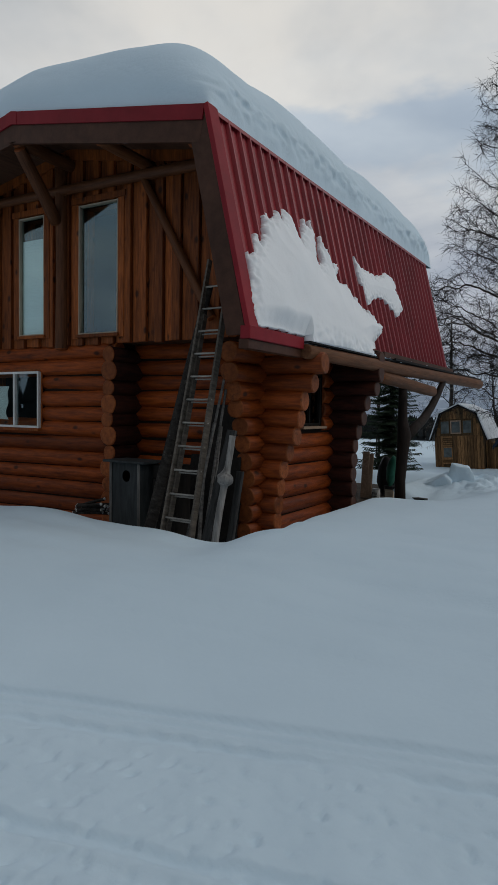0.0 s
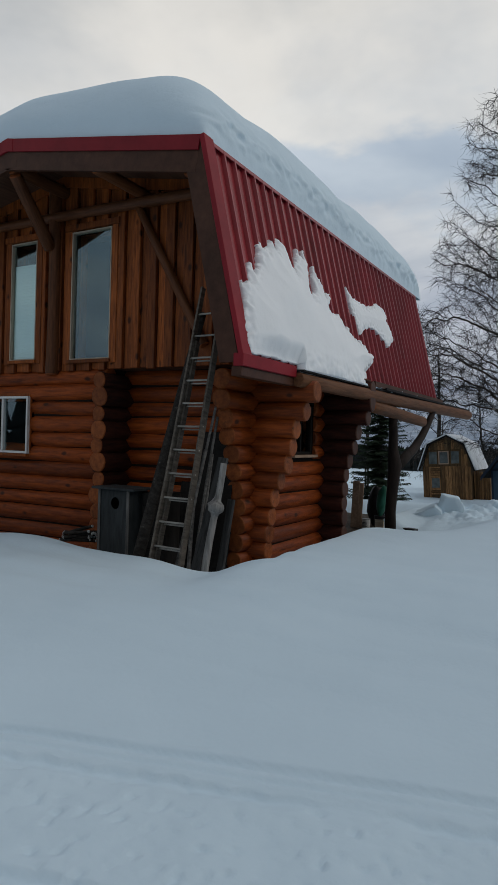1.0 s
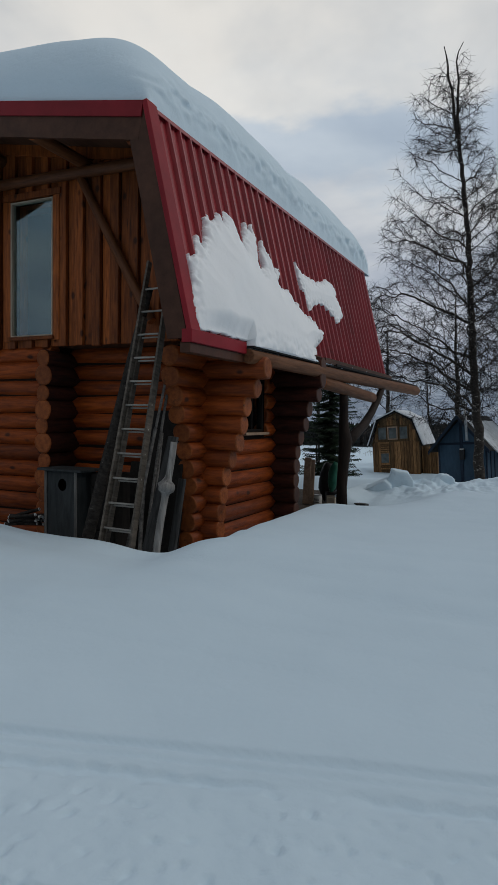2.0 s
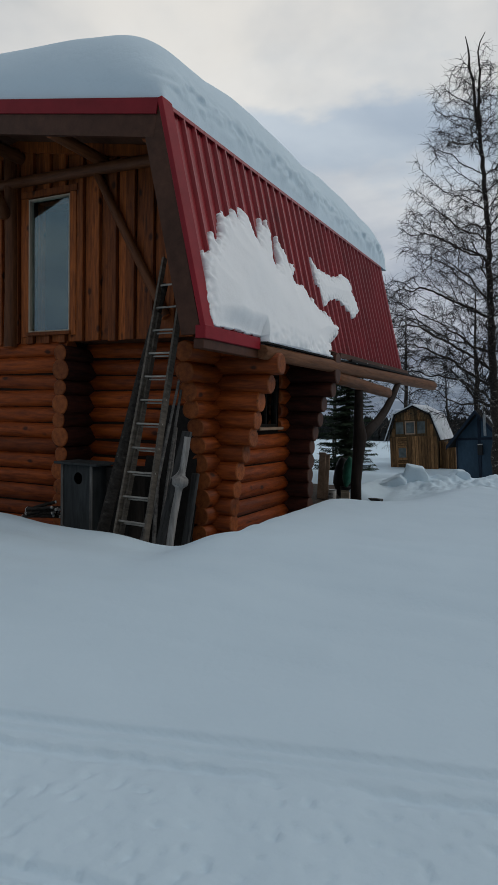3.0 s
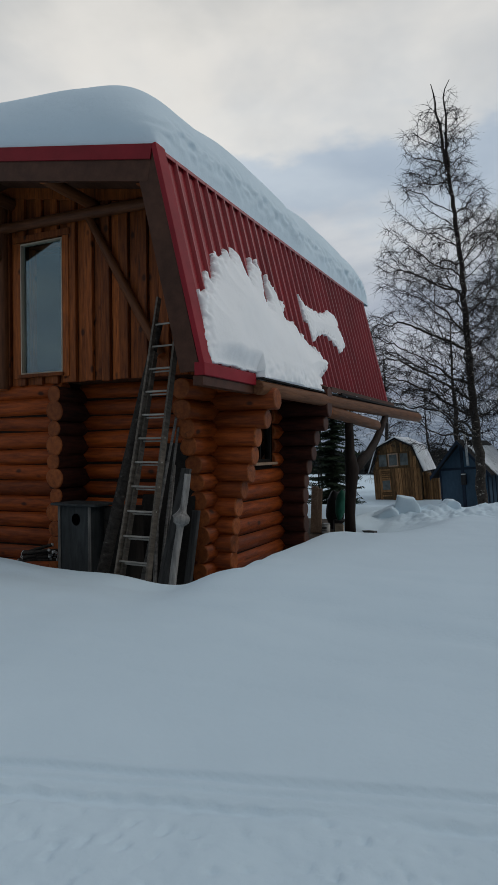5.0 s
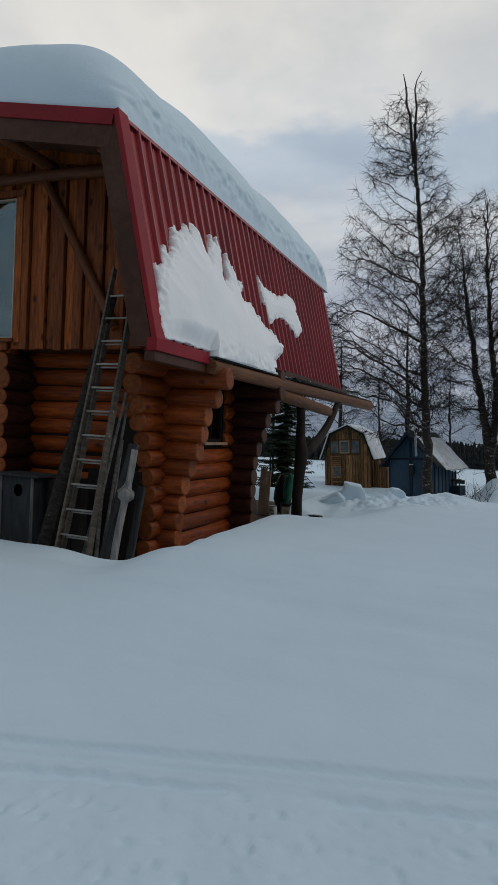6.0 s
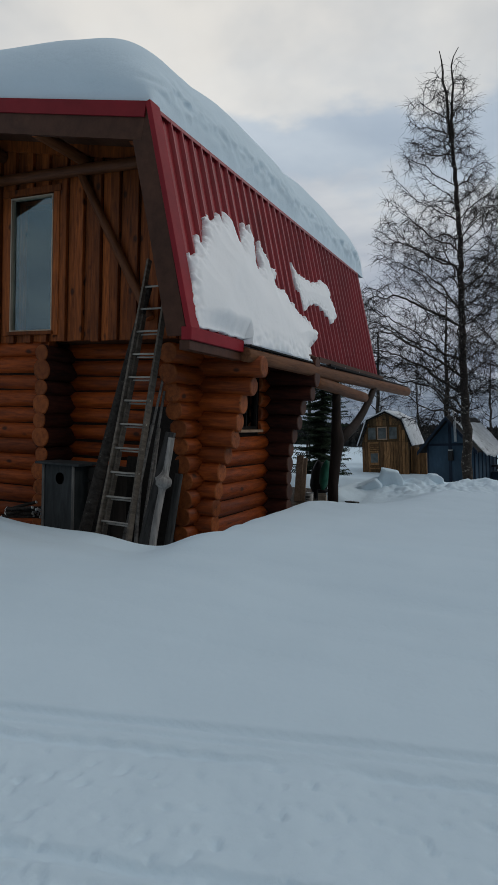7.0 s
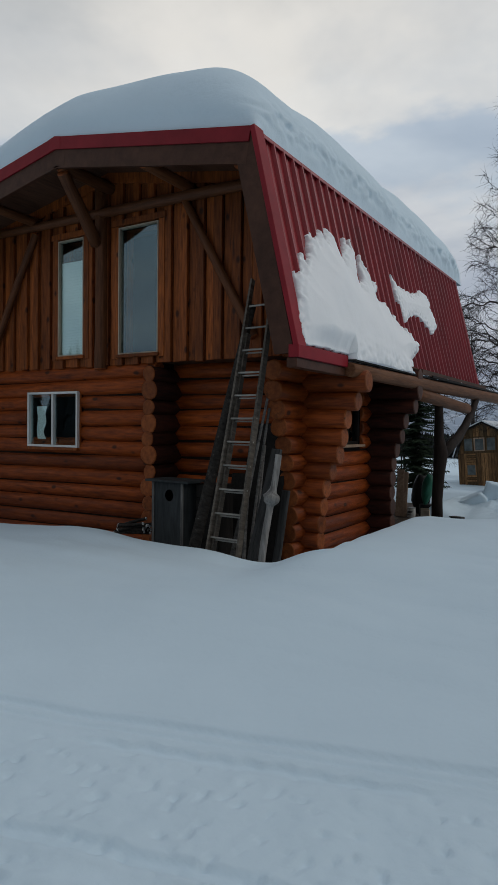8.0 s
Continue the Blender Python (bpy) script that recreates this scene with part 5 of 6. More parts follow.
    for i in range(9):
        part("picket", boxes((1.17 + i * 0.085, 1.235 + i * 0.085, 0.45, 0.49, -0.32, 1.06 + rng.uniform(-0.08, 0.1)), bevel=0.004), CABIN_BOARD, lean)


# opaque panes, the grey of their reflections put into the base colour
CABIN_GLASS = surf("grey_cabin_pane", (0.06, 0.07, 0.07), (0.15, 0.17, 0.17), 0.3, 4, bump=0.05)
cabin()


# ---- the blue shed ----
def shed():
    t = thing("blue_shed", (0, 0, 0), "slate-blue board shed with a stovepipe and frosted roof", "shed")
    t.matrix_world = pose(1.14, 21.0, -0.72, 0, 0, -16) @ pose(0, 0, 0, 0, -4.0, 0)
    w, h, ap, dep = 0.98, 1.62, 2.72, 2.6
    wall = part("wall", prism([(-w, 0), (w, 0), (w, h), (0, ap), (-w, h)], 0.03, dep), BLUE_DARK, t)
    # front sheets with trims between
    part("panel", boxes((-w + 0.01, -0.07, 0.0, 0.028, 0.0, 1.56), bevel=0.004), BLUE, wall)
    part("panel", boxes((0.07, w - 0.01, 0.0, 0.028, 0.0, 1.56), bevel=0.004), BLUE, wall)
    part("panel", prism([(-w + 0.06, 1.66), (-0.07, 1.66), (-0.07, ap - 0.16), (-w + 0.06, 1.70)], 0.0, 0.028), BLUE, wall)
    part("panel", prism([(0.07, 1.66), (w - 0.06, 1.66), (w - 0.06, 1.70), (0.07, ap - 0.16)], 0.0, 0.028), BLUE, wall)
    part("trim", boxes((-w, w, -0.016, 0.024, 1.56, 1.64), bevel=0.004), BLUE_DARK, wall)
    part("trim", boxes((-0.06, 0.06, -0.016, 0.024, 0.0, ap - 0.12), bevel=0.004), BLUE_DARK, wall)
    part("trim", boxes((-w - 0.02, -w + 0.05, -0.016, 0.024, 0.0, 1.56), bevel=0.004), BLUE_DARK, wall)
    for i in range(7):
        part("batten", boxes((w + 0.002, w + 0.035, 0.05 + i * 0.41, 0.13 + i * 0.41, 0.0, h - 0.02), bevel=0.004), BLUE_DARK, wall)
        if i < 6:
            part("panel", boxes((w + 0.001, w + 0.012, 0.14 + i * 0.41, 0.45 + i * 0.41, 0.0, h - 0.02)), BLUE, wall)
    # roof
    ov = 0.30
    k = (ap - h) / w
    roof_s = None
    for s in (-1, 1):
        a, b = (0.0, ap + 0.06), (s * (w + ov), h - ov * k + 0.06)
        q = prism([a, b, (b[0], b[1] - 0.07), (a[0], a[1] - 0.07)], -0.35, dep + 0.3)
        if roof_s is None:
            roof_s = part("roof", q, DARK_ROOF, t)
        else:
            part("roof_leaf", q, DARK_ROOF, roof_s)
        part("rake_board", prism([(a[0], a[1] - 0.004), (b[0], b[1] - 0.004), (b[0], b[1] - 0.16), (a[0], a[1] - 0.16)], -0.39, -0.352), BLUE_DARK, roof_s)
    # frosted snow sheet slipping off the lit leaf
    V, F = [], []
    n, m = 26, 18
    for j in range(m + 1):
        for i in range(n + 1):
            u, v = i / n, j / m
            d = 0.24 + (w + ov + 0.24 - 0.24) * u + 0.10 * wob(v * 3, u, 2.0, 4) * (1 if i == n else 0.3)
            y = 0.12 + (dep + 0.12) * v + 0.10 * wob(u * 4, v, 1.5, 9) * (1 if j in (0, m) else 0.2)
            V.append((d, y, ap + 0.075 - d * k + 0.10 * max(0.0, d - w - ov) + 0.05 * (0.6 + wob(u * 3, v * 4, 1.0, 7))))
    top = len(V)
    V += [(x, y, z - 0.05) for x, y, z in V]
    wv = n + 1
    for j in range(m):
        for i in range(n):
            q = (j * wv + i, j * wv + i + 1, (j + 1) * wv + i + 1, (j + 1) * wv + i)
            F.append(q)
            F.append(tuple(top + a for a in q[::-1]))
    rim = list(range(wv)) + [j * wv + n for j in range(1, m + 1)] + [m * wv + i for i in range(n - 1, -1, -1)] + [j * wv for j in range(m - 1, 0, -1)]
    for a in range(len(rim)):
        b = (a + 1) % len(rim)
        F.append((rim[a], rim[b], top + rim[b], top + rim[a]))
    part("snow_sheet", mesh("snow_sheet", V, F), FROST_ROOF, roof_s, "thin crusted snow sliding off the roof")
    # stovepipe with a cap and straps
    V, F = [], []
    tube([Vector((0.42, -0.42, 1.72)), Vector((0.40, -0.42, 2.5)), Vector((0.36, -0.42, 3.26))], [0.055, 0.055, 0.055], 14, V, F)
    pipe = part("stovepipe", mesh("stovepipe", V, F), STEEL, t)
    part("cap", boxes((0.27, 0.45, -0.51, -0.33, 3.27, 3.30), bevel=0.01), STEEL, pipe)
    lamp = part("wall_lantern", boxes((-0.04, 0.16, -0.14, -0.02, 0.95, 1.36), bevel=0.012), BLACK, t, "black wall lantern with a pale top")
    part("lamp_top", boxes((-0.02, 0.14, -0.15, -0.03, 1.365, 1.40), bevel=0.006), PAPER, lamp)
    part("shelf", boxes((w + 0.02, w + 0.36, 1.9, 2.3, 0.62, 0.70), bevel=0.01), BLACK, t)
    part("crate", boxes((w + 0.05, w + 0.45, 1.8, 2.5, 0.0, 0.42), bevel=0.01), BLUE_DARK, t)


shed()
part_sign = thing("sign_board", (3.0, 21.6, -0.55), "small dark board on a stake in the snow", "sign")
part("stake", boxes((-0.02, 0.02, -0.02, 0.02, -0.3, 0.55), bevel=0.003), BLACK, part_sign)
part("plate", boxes((-0.18, 0.20, -0.035, -0.022, 0.50, 0.66), bevel=0.004), BLACK, part_sign)


# ---- bare trees ----
def bare_tree(name, stems, limbs, crown, seed, label, twig_r=0.0065, density=1.0, lead=0.0, droop=0.12):
    """stems: lists of (x, y, z, radius); limbs: (stem, height along it, turn, rise, length); crown: (count, lowest part, reach low, reach high, rise)."""
    rng = random.Random(seed)
    V, F, TV, TF = [], [], [], []

    def grow(p, d, length, r, level):
        n = (max(6, min(16, int(length / 0.20))), 7, 4, 3)[level]
        pts, rad = [p.copy()], [r]
        step = length / n
        lift = (0.05, 0.03, 0.0, -0.03)[level]
        g = (0.17, 0.21, 0.20, 0.18)[level]
        curl = Vector((0, 0, 0))
        for i in range(n):
            curl = curl * 0.45 + Vector((rng.gauss(0, g), rng.gauss(0, g), rng.gauss(0, g)))
            d = d + curl + Vector((0, 0, lift - (droop * i / n if level < 2 else 0.0)))
            d.normalize()
            p = p + d * step
            pts.append(p.copy())
            rad.append(max(r * (1 - 0.82 * (i + 1) / n), twig_r * 0.8))
        if level < 2:
            tube(pts, rad, 6 if level == 0 else 4, V, F)
        else:
            tube(pts, rad, 3, TV, TF)
        if level >= 3:
            return
        kids = length * (5.2, 6.8, 6.4)[level] * density
        kids = int(kids) + (rng.random() < kids % 1)
        for _ in range(kids):
            u = rng.uniform((0.12, 0.08, 0.05)[level], 1.0)
            i = min(int(u * n), n - 1)
            q = pts[i].lerp(pts[i + 1], u * n - i)
            ax = (pts[i + 1] - pts[i]).normalized()
            side = ax.cross(Vector((rng.gauss(0, 1), rng.gauss(0, 1), rng.gauss(0, 1)))).normalized()
            nd = (ax * rng.uniform(0.4, 1.0) + side * rng.uniform(0.6, 1.1) + Vector((0, 0, (0.15, 0.05, -0.05)[level]))).normalized()
            nl = length * (1.05 - 0.50 * u) * rng.uniform(0.34, 0.66)
            nl = min(nl, (1.9, 0.95, 0.50)[level])
            if nl > 0.12:
                grow(q, nd, nl, max(twig_r, min(rad[i] * 0.6, 0.005 + 0.011 * nl)), level + 1)

    lines = []
    for st in stems:
        pts = [Vector(s[:3]) for s in st]
        rad = [s[3] for s in st]
        fine_p, fine_r = [], []
        for i in range(len(pts) - 1):
            for k in range(5):
                u = k / 5
                w = 0.025
                fine_p.append(pts[i].lerp(pts[i + 1], u) + Vector((rng.gauss(0, w), rng.gauss(0, w), 0)) * (1 if k else 0))
                fine_r.append((rad[i] + (rad[i + 1] - rad[i]) * u) * rng.uniform(0.95, 1.06))
        fine_p.append(pts[-1])
        fine_r.append(rad[-1])
        lines.append((fine_p, fine_r))
        tube(fine_p, fine_r, 12, V, F)

    def at(line, u):
        P, R = line
        f = u * (len(P) - 1)
        i = min(int(f), len(P) - 2)
        return P[i].lerp(P[i + 1], f - i), R[i]

    for si, u, turn, rise, length in limbs:
        p, r = at(lines[si], u)
        a, e = radians(turn), radians(rise)
        grow(p, Vector((math.cos(a) * math.cos(e), math.sin(a) * math.cos(e), math.sin(e))), length, min(r * 0.55, 0.016 + 0.014 * length), 0)
    count, lowest, reach0, reach1, rise = crown
    z_low, z_top = stems[0][0][2], max(st[-1][2] for st in stems)
    for k in range(count):
        line = lines[0 if rng.random() < lead else k % len(lines)]
        u = lowest + (1 - lowest) * (k + rng.random()) / count
        p, r = at(line, min(u, 0.99))
        a, e = rng.uniform(0, 2 * math.pi), radians(rise + rng.gauss(0, 12))
        tall = (p.z - z_low) / (z_top - z_low)
        if tall < lowest:
            continue
        length = (reach0 + (reach1 - reach0) * ((tall - lowest) / (1 - lowest)) ** 0.85) * rng.uniform(0.6, 1.05)
        grow(p, Vector((math.cos(a) * math.cos(e), math.sin(a) * math.cos(e), math.sin(e))), length, min(r * 0.45, 0.010 + 0.010 * length), 0)
    t = thing(name, stems[0][0][:3], label, "tree", "bare trees beyond the house")
    back = Matrix.Translation(stems[0][0][:3]).inverted()
    part("trunk", mesh("trunk", V, F), BARK, t, m=back)
    part("crown", mesh("crown", TV, TF, False), TWIG, t, m=back)
    return t


def spread_birch(stems, crown, count, seed, label, step=0.17, kill=0.27, low=2.0, twigs=4, twig_r=0.0060, rise=0.62):
    """A birch whose limbs wander out to fill its crown. stems: lists of (x, y, z, radius); crown: rows of (height, centre x, centre y, reach)."""
    rng = random.Random(seed)
    V, F, TV, TF = [], [], [], []
    P, parent, width = [], [], []
    for st in stems:
        pts, rad = [], []
        for (ax, ay, az, ar), (bx, by, bz, br) in zip(st, st[1:]):
            n = max(2, int((bz - az) / 0.3))
            for k in range(n):
                u = k / n
                w = 0.03 if pts else 0.0
                pts.append(Vector((ax + (bx - ax) * u + rng.gauss(0, w), ay + (by - ay) * u + rng.gauss(0, w), az + (bz - az) * u)))
                rad.append((ar + (br - ar) * u) * rng.uniform(0.95, 1.06))
        pts.append(Vector(st[-1][:3]))
        rad.append(st[-1][3])
        tube(pts, rad, 12, V, F)
        for k, (p, r) in enumerate(zip(pts, rad)):
            if p.z > low and k % 2 == 0:
                P.append(p)
                parent.append(-1)
                width.append(r)
    roots = len(P)

    def band(z):
        for one, two in zip(crown, crown[1:]):
            if z <= two[0]:
                u = (z - one[0]) / (two[0] - one[0])
                return [a + (b - a) * u for a, b in zip(one, two)][1:]
        return crown[-1][1:]

    def axis(z):
        """The first stem's place at a height."""
        st = stems[0]
        for a, b in zip(st, st[1:]):
            if z <= b[2]:
                u = max(0.0, (z - a[2]) / (b[2] - a[2]))
                return a[0] + (b[0] - a[0]) * u, a[1] + (b[1] - a[1]) * u
        return st[-1][0], st[-1][1]

    def lean(p, way):
        """Limbs rise as they reach out: they are grown level, then lifted by their reach."""
        ax, ay = axis(p.z)
        return Vector((p.x, p.y, p.z + way * rise * min(3.2, math.hypot(p.x - ax, p.y - ay))))

    goals = []
    while len(goals) < count:
        z = rng.uniform(crown[0][0], crown[-1][0])
        cx, cy, r = band(z)
        if rng.random() > (r / max(c[3] for c in crown)) ** 1.3:
            continue
        a = rng.uniform(0, 2 * math.pi)
        q = r * rng.random() ** 0.46 * (1 + 0.35 * noise.noise(Vector((1.3 * math.cos(a), 1.3 * math.sin(a), 0.5 * z + seed))))
        p = Vector((cx + q * math.cos(a), cy + q * math.sin(a), z))
        if noise.noise(p * 0.62 + Vector((seed, 0, 0))) > -0.06:
            goals.append(lean(p, -1))
    bend = [Vector((0, 0, 0))] * roots
    for turn in range(60):
        tree = kdtree.KDTree(len(P))
        for k, p in enumerate(P):
            tree.insert(p, k)
        tree.balance()
        pull = {}
        for g in goals:
            _, k, dist = tree.find(g)
            if dist < 4.0:
                pull[k] = pull.get(k, Vector((0, 0, 0))) + (g - P[k]).normalized()
        fresh = []
        for k, d in pull.items():
            if d.length < 0.05:
                continue
            wild = Vector((rng.gauss(0, 0.38), rng.gauss(0, 0.38), rng.gauss(0, 0.38)))
            d = (d.normalized() + 0.5 * bend[k] + wild).normalized()
            fresh.append(len(P))
            P.append(P[k] + d * step * rng.uniform(0.8, 1.15))
            parent.append(k)
            bend.append(d)
            width.append(0.0)
        if not fresh:
            break
        goals = [g for g in goals if min((g - P[k]).length_squared for k in fresh) > kill * kill]
        if not goals:
            break
    P = P[:roots] + [lean(p, 1) for p in P[roots:]]
    kids = collections.defaultdict(list)
    for k in range(len(P) - 1, roots - 1, -1):
        width[k] = (sum(width[c] ** 2.05 for c in kids[k]) or 0.0068 ** 2.05) ** (1 / 2.05)
        kids[parent[k]].append(k)
    starts = [c for k in range(roots) for c in kids[k]]
    while starts:
        k = starts.pop()
        line, rad = [P[parent[k]]], [min(width[k], 0.9 * (width[parent[k]] or 1))]
        while True:
            line.append(P[k])
            rad.append(min(1.12 * width[k], 0.085))
            if not kids[k]:
                break
            grown = sorted(kids[k], key=lambda c: width[c])
            starts += grown[:-1]
            k = grown[-1]
        big = rad[0] > 0.018
        tube(line, rad, 6 if big else 3, V if big else TV, F if big else TF)
    for k in range(roots, len(P)):
        if width[k] > 0.022:
            continue
        for _ in range(rng.choice((twigs - 1, twigs, twigs + 1))):
            d = (bend[k] * 0.7 + Vector((rng.gauss(0, 0.7), rng.gauss(0, 0.7), rng.gauss(0.1, 0.6)))).normalized()
            p, line = P[k].copy(), [P[k].copy()]
            n = rng.choice((3, 3, 4))
            for q in range(n):
                d = (d + Vector((rng.gauss(0, 0.25), rng.gauss(0, 0.25), rng.gauss(-0.09, 0.2)))).normalized()
                p = p + d * rng.uniform(0.08, 0.19)
                line.append(p.copy())
            tube(line, [twig_r * (1.1 - 0.25 * q) for q in range(n + 1)], 3, TV, TF)
    t = thing("birch_tree", stems[0][0][:3], label, "tree", "bare trees beyond the house")
    back = Matrix.Translation(stems[0][0][:3]).inverted()
    part("trunk", mesh("trunk", V, F), BARK, t, m=back)
    part("crown", mesh("crown", TV, TF, False), TWIG, t, m=back)
    return t


# the tall birch by the shed, forked near its tip
spread_birch([[(2.14, 18.0, -0.9, 0.20), (2.02, 18.0, 0.6, 0.175), (1.84, 18.0, 2.8, 0.15), (1.66, 18.0, 5.6, 0.115), (1.44, 18.0, 8.8, 0.085), (1.08, 18.05, 11.6, 0.065), (0.72, 18.05, 13.8, 0.045), (0.60, 18.0, 14.6, 0.035), (0.44, 18.1, 15.4, 0.014)],
              [(1.08, 18.05, 11.5, 0.06), (0.98, 18.0, 13.0, 0.05), (1.00, 17.95, 14.0, 0.035), (0.92, 17.95, 14.7, 0.025), (1.14, 17.9, 15.3, 0.012)]],
             ((1.6, 0.2, 18.0, 1.6), (3.2, 0.30, 18.0, 2.9), (5.8, 0.38, 18.0, 2.9), (8.4, 0.62, 18.0, 2.4), (11.0, 0.62, 18.0, 1.8), (12.8, 0.72, 18.0, 1.35), (14.9, 0.80, 18.0, 0.50)),
             3900, 71, "tall bare birch with dark patchy bark and a forked tip")
# the twin-stemmed birch in a mound of snow
spread_birch([[(4.26, 24.0, -1.0, 0.26), (4.16, 24.0, 0.4, 0.235), (3.98, 24.0, 1.7, 0.18), (3.66, 24.0, 3.4, 0.155), (3.30, 24.0, 5.2, 0.13), (2.80, 24.1, 7.8, 0.09), (2.45, 24.1, 10.4, 0.025)],
              [(4.14, 24.0, 0.7, 0.18), (4.24, 24.0, 2.2, 0.16), (4.20, 24.0, 4.2, 0.135), (3.88, 24.1, 6.6, 0.10), (3.58, 24.1, 9.6, 0.06), (3.42, 24.2, 12.6, 0.015)]],
             ((2.8, 3.7, 24.0, 1.8), (5.0, 3.6, 24.0, 2.7), (8.0, 3.7, 24.0, 2.8), (10.5, 3.6, 24.0, 2.3), (12.0, 3.5, 24.0, 1.4), (13.0, 3.5, 24.0, 0.5)),
             3200, 72, "twin-stemmed bare birch rising from a snow mound", low=2.4)
spread_birch([[(6.35, 24.5, -1.0, 0.17), (6.15, 24.5, 2.0, 0.15), (5.85, 24.5, 5.5, 0.11), (5.6, 24.5, 9.5, 0.03)]],
             ((1.6, 5.6, 24.5, 1.6), (4.0, 5.4, 24.5, 2.6), (7.0, 5.4, 24.5, 2.2), (9.6, 5.5, 24.5, 0.5)), 1500, 73, "slender bare birch with long side limbs", low=1.6)
bare_tree("birch_tree", [[(-0.2, 31.0, -1.2, 0.16), (-0.4, 31.0, 2.0, 0.14), (-0.6, 31.0, 5.0, 0.09), (-0.7, 31.0, 9.0, 0.02)]], [], (40, 0.14, 3.4, 0.9, 30), 74, "bare tree behind the sheds", density=0.6, twig_r=0.0065)
bare_tree("birch_tree", [[(-4.6, 33.0, -1.3, 0.16), (-4.8, 33.0, 2.0, 0.13), (-4.9, 33.0, 5.0, 0.08), (-5.0, 33.0, 7.6, 0.02)]], [], (38, 0.14, 3.4, 0.9, 30), 75, "bare tree behind the small cabin", density=0.65, twig_r=0.0065)
bare_tree("birch_tree", [[(8.8, 27.0, -1.2, 0.18), (8.6, 27.0, 2.5, 0.15), (8.3, 27.0, 6.5, 0.09), (8.1, 27.0, 10.5, 0.02)]], [], (40, 0.14, 3.2, 0.9, 32), 76, "bare birch further along the shore", density=0.8, twig_r=0.008)
# thicket of young birches behind the sheds
for q, (bx, by, bh, bseed) in enumerate(((-2.4, 34.0, 6.6, 81), (1.9, 33.0, 7.2, 82), (4.0, 35.0, 6.4, 83), (6.9, 33.5, 7.4, 84), (10.6, 35.0, 7.6, 85))):
    zb = ground_z(bx, by) - 0.1
    bare_tree("birch_tree", [[(bx, by, zb, 0.09), (bx - 0.1, by, zb + 0.35 * bh, 0.07), (bx - 0.25, by, zb + 0.7 * bh, 0.04), (bx - 0.3, by, zb + bh, 0.012)]], [], (24, 0.08, 3.0, 0.9, 34), bseed, "young bare birch in the thicket behind the sheds", density=0.45, twig_r=0.0065)
# two thin stems behind the porch
bare_tree("sapling", [[(-3.55, 16.5, -0.6, 0.035), (-3.6, 16.5, 2.0, 0.03), (-3.6, 16.5, 5.0, 0.012)]], [], (10, 0.2, 0.8, 0.4, 45), 77, "thin bare sapling behind the porch", density=0.7)
bare_tree("sapling", [[(-3.15, 15.5, -0.6, 0.04), (-3.2, 15.5, 2.0, 0.035), (-3.22, 15.5, 5.0, 0.012)]], [], (10, 0.2, 0.8, 0.4, 45), 78, "thin bare sapling behind the porch", density=0.7)


def shrub(place, seed, count, height, label):
    rng = random.Random(seed)
    V, F = [], []
    for _ in range(count):
        p = Vector((rng.gauss(0, 0.25), rng.gauss(0, 0.2), -0.15))
        d = Vector((rng.gauss(0, 0.5), rng.gauss(0, 0.4), 1)).normalized()
        pts, rad = [p.copy()], [0.009]
        for i in range(6):
            d = (d + Vector((rng.gauss(0, 0.18), rng.gauss(0, 0.18), 0.02))).normalized()
            p = p + d * height * rng.uniform(0.12, 0.2)
            pts.append(p.copy())
            rad.append(0.009 - 0.001 * i)
            if i > 1:
                e = (d + Vector((rng.gauss(0, 0.6), rng.gauss(0, 0.6), 0.1))).normalized()
                tube([p, p + e * 0.14 * height, p + e * 0.28 * height + Vector((0, 0, 0.03))], [0.006, 0.005, 0.004], 3, V, F)
        tube(pts, rad, 4, V, F)
    ob = part("shrub", mesh("shrub", V, F, False), TWIG, None, m=pose(*place))
    return tagged(ob, label, "shrub", "bare shrubs in the snow")


shrub((3.75, 20.0, ground_z(3.75, 20.0)), 5, 14, 0.95, "thin bare shrub poking out of the snow")
shrub((5.3, 15.5, ground_z(5.3, 15.5)), 6, 5, 0.5, "few bare twigs poking out of the snow")
shrub((-3.0, 27.5, ground_z(-3.0, 27.5)), 7, 14, 1.4, "bare shrub beside the small cabin")


def spruce(place, height, reach, seed, label):
    rng = random.Random(seed)
    V, F, T, G = [], [], [], []
    tube([Vector((0, 0, -0.3)), Vector((0, 0, height * 0.5)), Vector((0, 0, height))], [0.11, 0.07, 0.01], 8, T, G)
    z = 0.25
    while z < height - 0.1:
        u = z / height
        R = reach * (1 - u) ** 0.75 + 0.08
        for _ in range(15):
            a = rng.uniform(0, 2 * math.pi)
            L = R * rng.uniform(0.55, 1.1)
            d = Vector((math.cos(a), math.sin(a), 0))
            s = Vector((-d.y, d.x, 0))
            p = Vector((0, 0, z + rng.uniform(-0.1, 0.1)))
            n = max(4, int(L / 0.07))
            for i in range(n):
                v = (i + 1) / n
                c = p + d * L * v + Vector((0, 0, -0.42 * L * v + 0.30 * L * v * v))
                wv = 0.20 * (1.15 - v) * (0.6 + R) + 0.03
                for sg in (-1, 1):
                    tip = c + s * sg * wv * rng.uniform(0.6, 1.2) + d * 0.09 + Vector((0, 0, -0.06 * rng.random() - 0.02))
                    b = len(V)
                    h = Vector((0, 0, 0.012 + 0.02 * rng.random()))
                    V += [tuple(c - d * 0.035), tuple(c + d * 0.035), tuple(tip), tuple(c + h)]
                    F += [(b, b + 1, b + 2), (b, b + 2, b + 3), (b + 1, b + 3, b + 2)]
        z += 0.16
    t = thing("spruce_tree", place, label, "tree")
    part("trunk", mesh("trunk", T, G), BARK, t)
    part("crown", mesh("crown", V, F, False), NEEDLE, t)


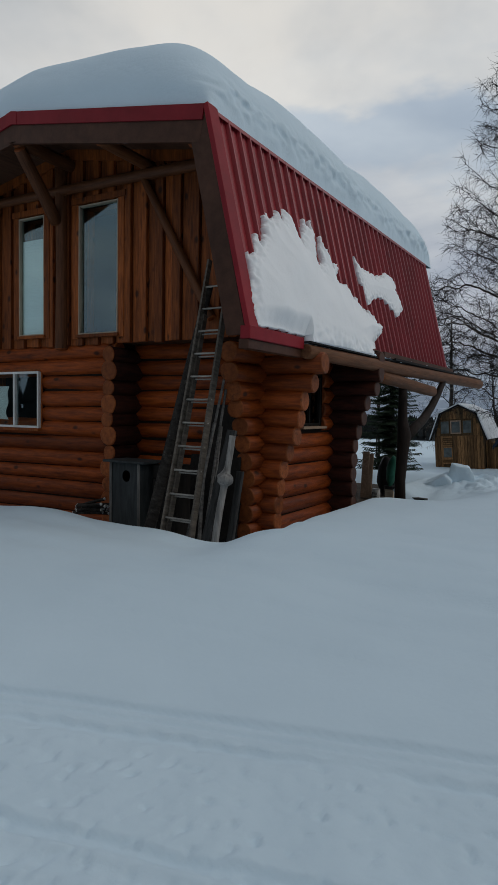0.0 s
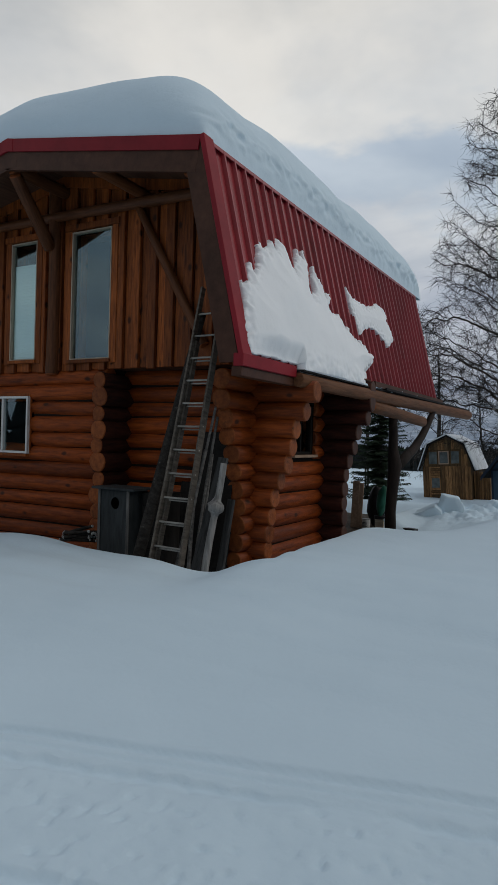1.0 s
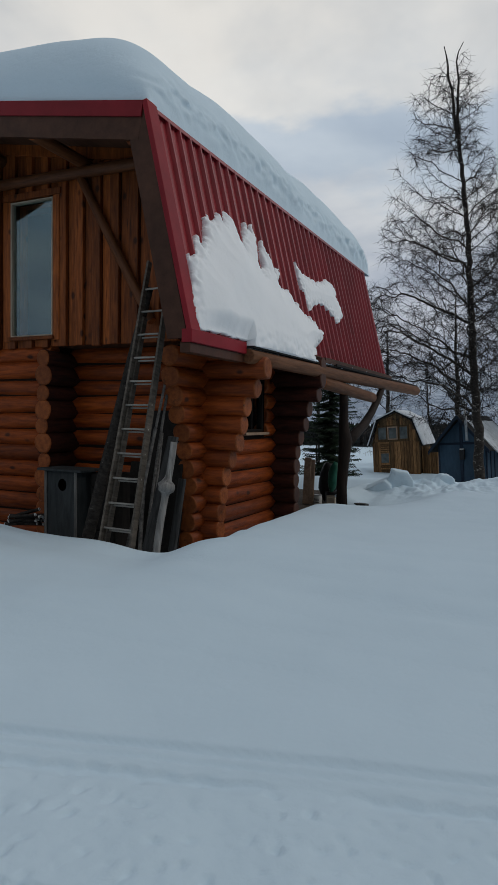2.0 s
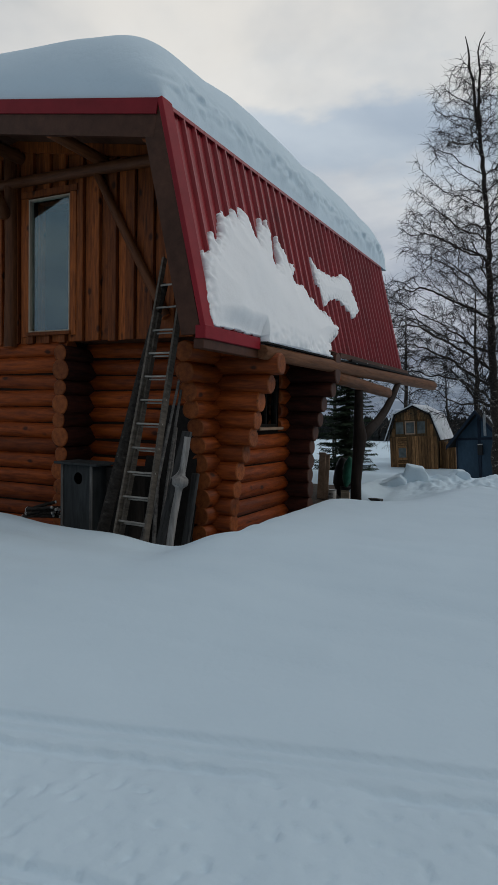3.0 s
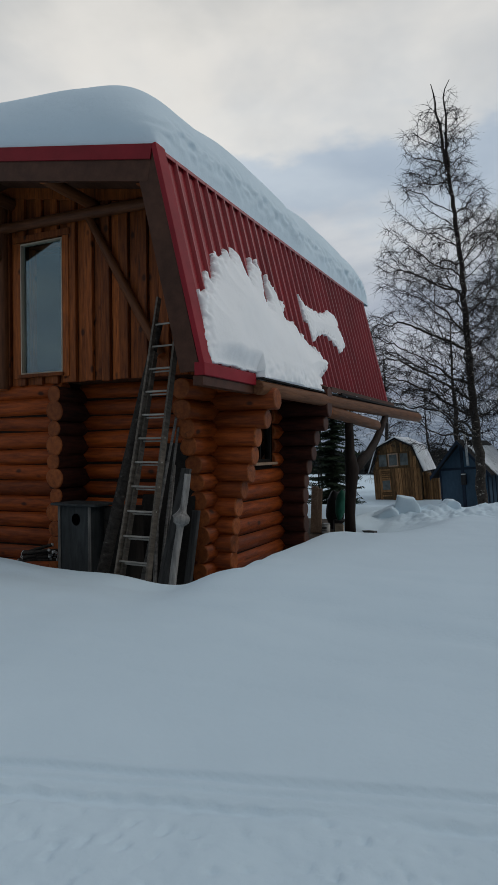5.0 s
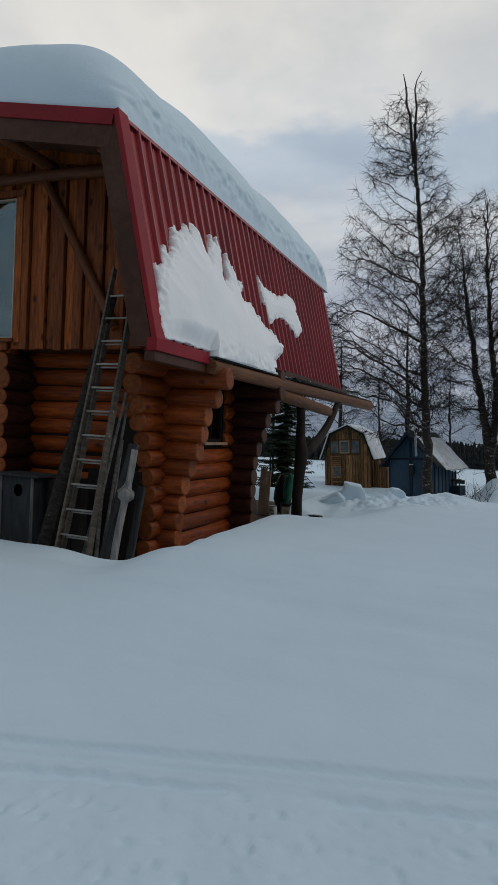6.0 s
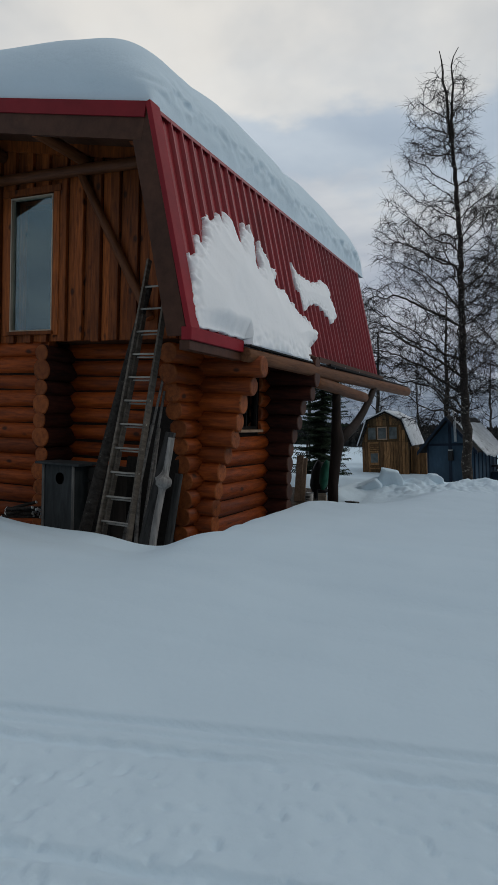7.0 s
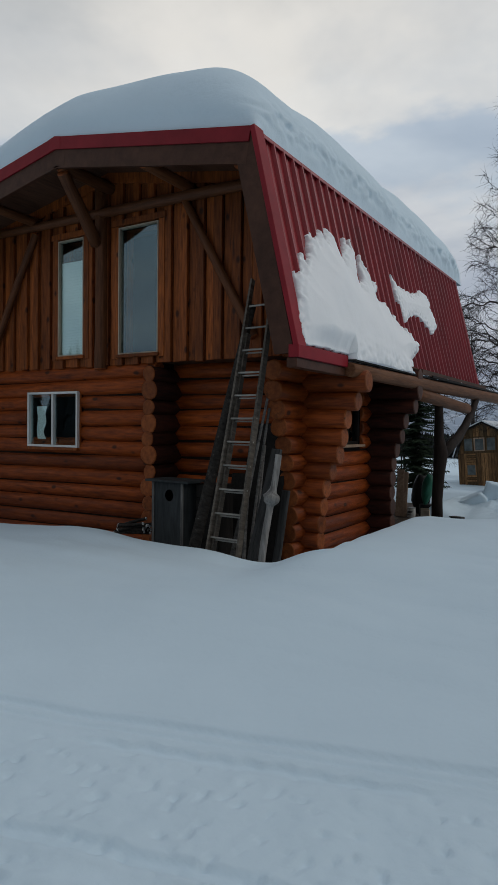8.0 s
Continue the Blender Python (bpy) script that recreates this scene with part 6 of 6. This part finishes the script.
spruce((-2.25, 14.0, ground_z(-2.25, 14.0) - 0.05), 6.2, 1.05, 4, "dark green spruce standing behind the porch")


# ---- far shore ----
def far_wood():
    rng = random.Random(9)
    V, F = [], []
    for k in range(7000):
        x = rng.uniform(-330, 260)
        y = 246 + rng.random() ** 1.4 * 110
        z = -9.1 + (y - 246) * 0.035
        h = rng.uniform(6.6, 8.2) * (0.85 + 0.3 * wob(x, 0, 0.02, 3))
        r = h * rng.uniform(0.26, 0.38)
        for lo, hi, rr in ((0.05, 0.55, 1.0), (0.35, 0.8, 0.72), (0.62, 1.0, 0.45)):
            b = len(V)
            a0 = rng.random()
            for q in range(5):
                a = a0 + 2 * math.pi * q / 5
                V.append((x + r * rr * math.cos(a), y + r * rr * math.sin(a), z + h * lo))
            V.append((x, y, z + h * hi))
            F += [(b + q, b + (q + 1) % 5, b + 5) for q in range(5)]
    ob = part("far_forest", mesh("far_forest", V, F, False), FOREST, None)
    return tagged(ob, "dark spruce forest along the far lake shore", "forest", kind="stuff")


far_wood()


# unseen spruces, added behind and beside the path to block low light
def unseen_wood():
    rng = random.Random(19)
    V, F = [], []
    for k in range(620):
        u = rng.random()
        if u < 0.62:
            x, y, h = rng.uniform(17, 30), rng.uniform(-22, 14), rng.uniform(7, 11)
        elif u < 0.85:
            x, y, h = rng.uniform(-6, 24), rng.uniform(-36, -26), rng.uniform(6, 9)
        else:
            x, y, h = rng.uniform(-34, -22), rng.uniform(-30, 20), rng.uniform(5, 8)
        z = ground_z(x, y) - 0.1
        r = h * rng.uniform(0.16, 0.24)
        for lo, hi, rr in ((0.03, 0.42, 1.0), (0.25, 0.62, 0.78), (0.45, 0.82, 0.55), (0.66, 1.0, 0.34)):
            b = len(V)
            a0 = rng.random()
            for q in range(7):
                a = a0 + 2 * math.pi * q / 7
                V.append((x + r * rr * math.cos(a) * rng.uniform(0.8, 1.2), y + r * rr * math.sin(a) * rng.uniform(0.8, 1.2), z + h * lo))
            V.append((x, y, z + h * hi))
            F += [(b + q, b + (q + 1) % 7, b + 7) for q in range(7)]
    ob = part("spruce_wood", mesh("spruce_wood", V, F, False), FOREST, None)
    return tagged(ob, "unseen dark spruces added to block low light round the clearing", "forest", kind="stuff")


unseen_wood()


def mountain_material():
    m = bpy.data.materials.new("hazed_snowy_slope")
    m.use_nodes = True
    N, L = m.node_tree.nodes, m.node_tree.links
    b = N["Principled BSDF"]
    b.inputs["Roughness"].default_value = 0.9
    tc = N.new("ShaderNodeTexCoord")
    n = N.new("ShaderNodeTexNoise")
    n.inputs["Scale"].default_value, n.inputs["Detail"].default_value, n.inputs["Roughness"].default_value = 0.012, 9, 0.68
    L.new(tc.outputs["Object"], n.inputs["Vector"])
    sep = N.new("ShaderNodeSeparateXYZ")
    L.new(tc.outputs["Object"], sep.inputs[0])
    hgt = N.new("ShaderNodeMapRange")
    hgt.inputs[1].default_value, hgt.inputs[2].default_value = 0, 260
    hgt.inputs[3].default_value, hgt.inputs[4].default_value = -0.16, 0.16
    L.new(sep.outputs[2], hgt.inputs[0])
    ad = N.new("ShaderNodeMath"); ad.operation = "ADD"
    L.new(n.outputs[0], ad.inputs[0]); L.new(hgt.outputs[0], ad.inputs[1])
    r = N.new("ShaderNodeMapRange")
    r.inputs[1].default_value, r.inputs[2].default_value = 0.40, 0.62
    L.new(ad.outputs[0], r.inputs[0])
    # distance haze is mixed into both slope colours
    c = N.new("ShaderNodeMix"); c.data_type = "RGBA"
    c.inputs[6].default_value, c.inputs[7].default_value = (0.30, 0.36, 0.45, 1), (0.68, 0.74, 0.82, 1)
    L.new(r.outputs[0], c.inputs[0])
    L.new(c.outputs[2], b.inputs["Base Color"])
    return m


def ridge(x, y):
    u = (y - 1500) / 1500
    prof = math.sin(math.pi * min(1, max(0, u)) * 0.62) ** 1.4
    h = 190 + 120 * noise.noise(Vector((x * 0.0011, 0.3, 2.0))) + 70 * noise.noise(Vector((x * 0.0036, y * 0.0012, 5.0)))
    h += 45 * noise.noise(Vector((x * 0.010, y * 0.006, 1.0)))
    return (x, y, -12 + max(0, h) * prof)


mt = part("mountain_ridge", grid_mesh("mountain_ridge", [-3600 + 40 * i for i in range(151)], [1500 + 60 * j for j in range(26)], ridge), mountain_material(), None)
tagged(mt, "snowy mountain slope beyond the lake, paled by haze in its colour", "mountain", kind="structure")
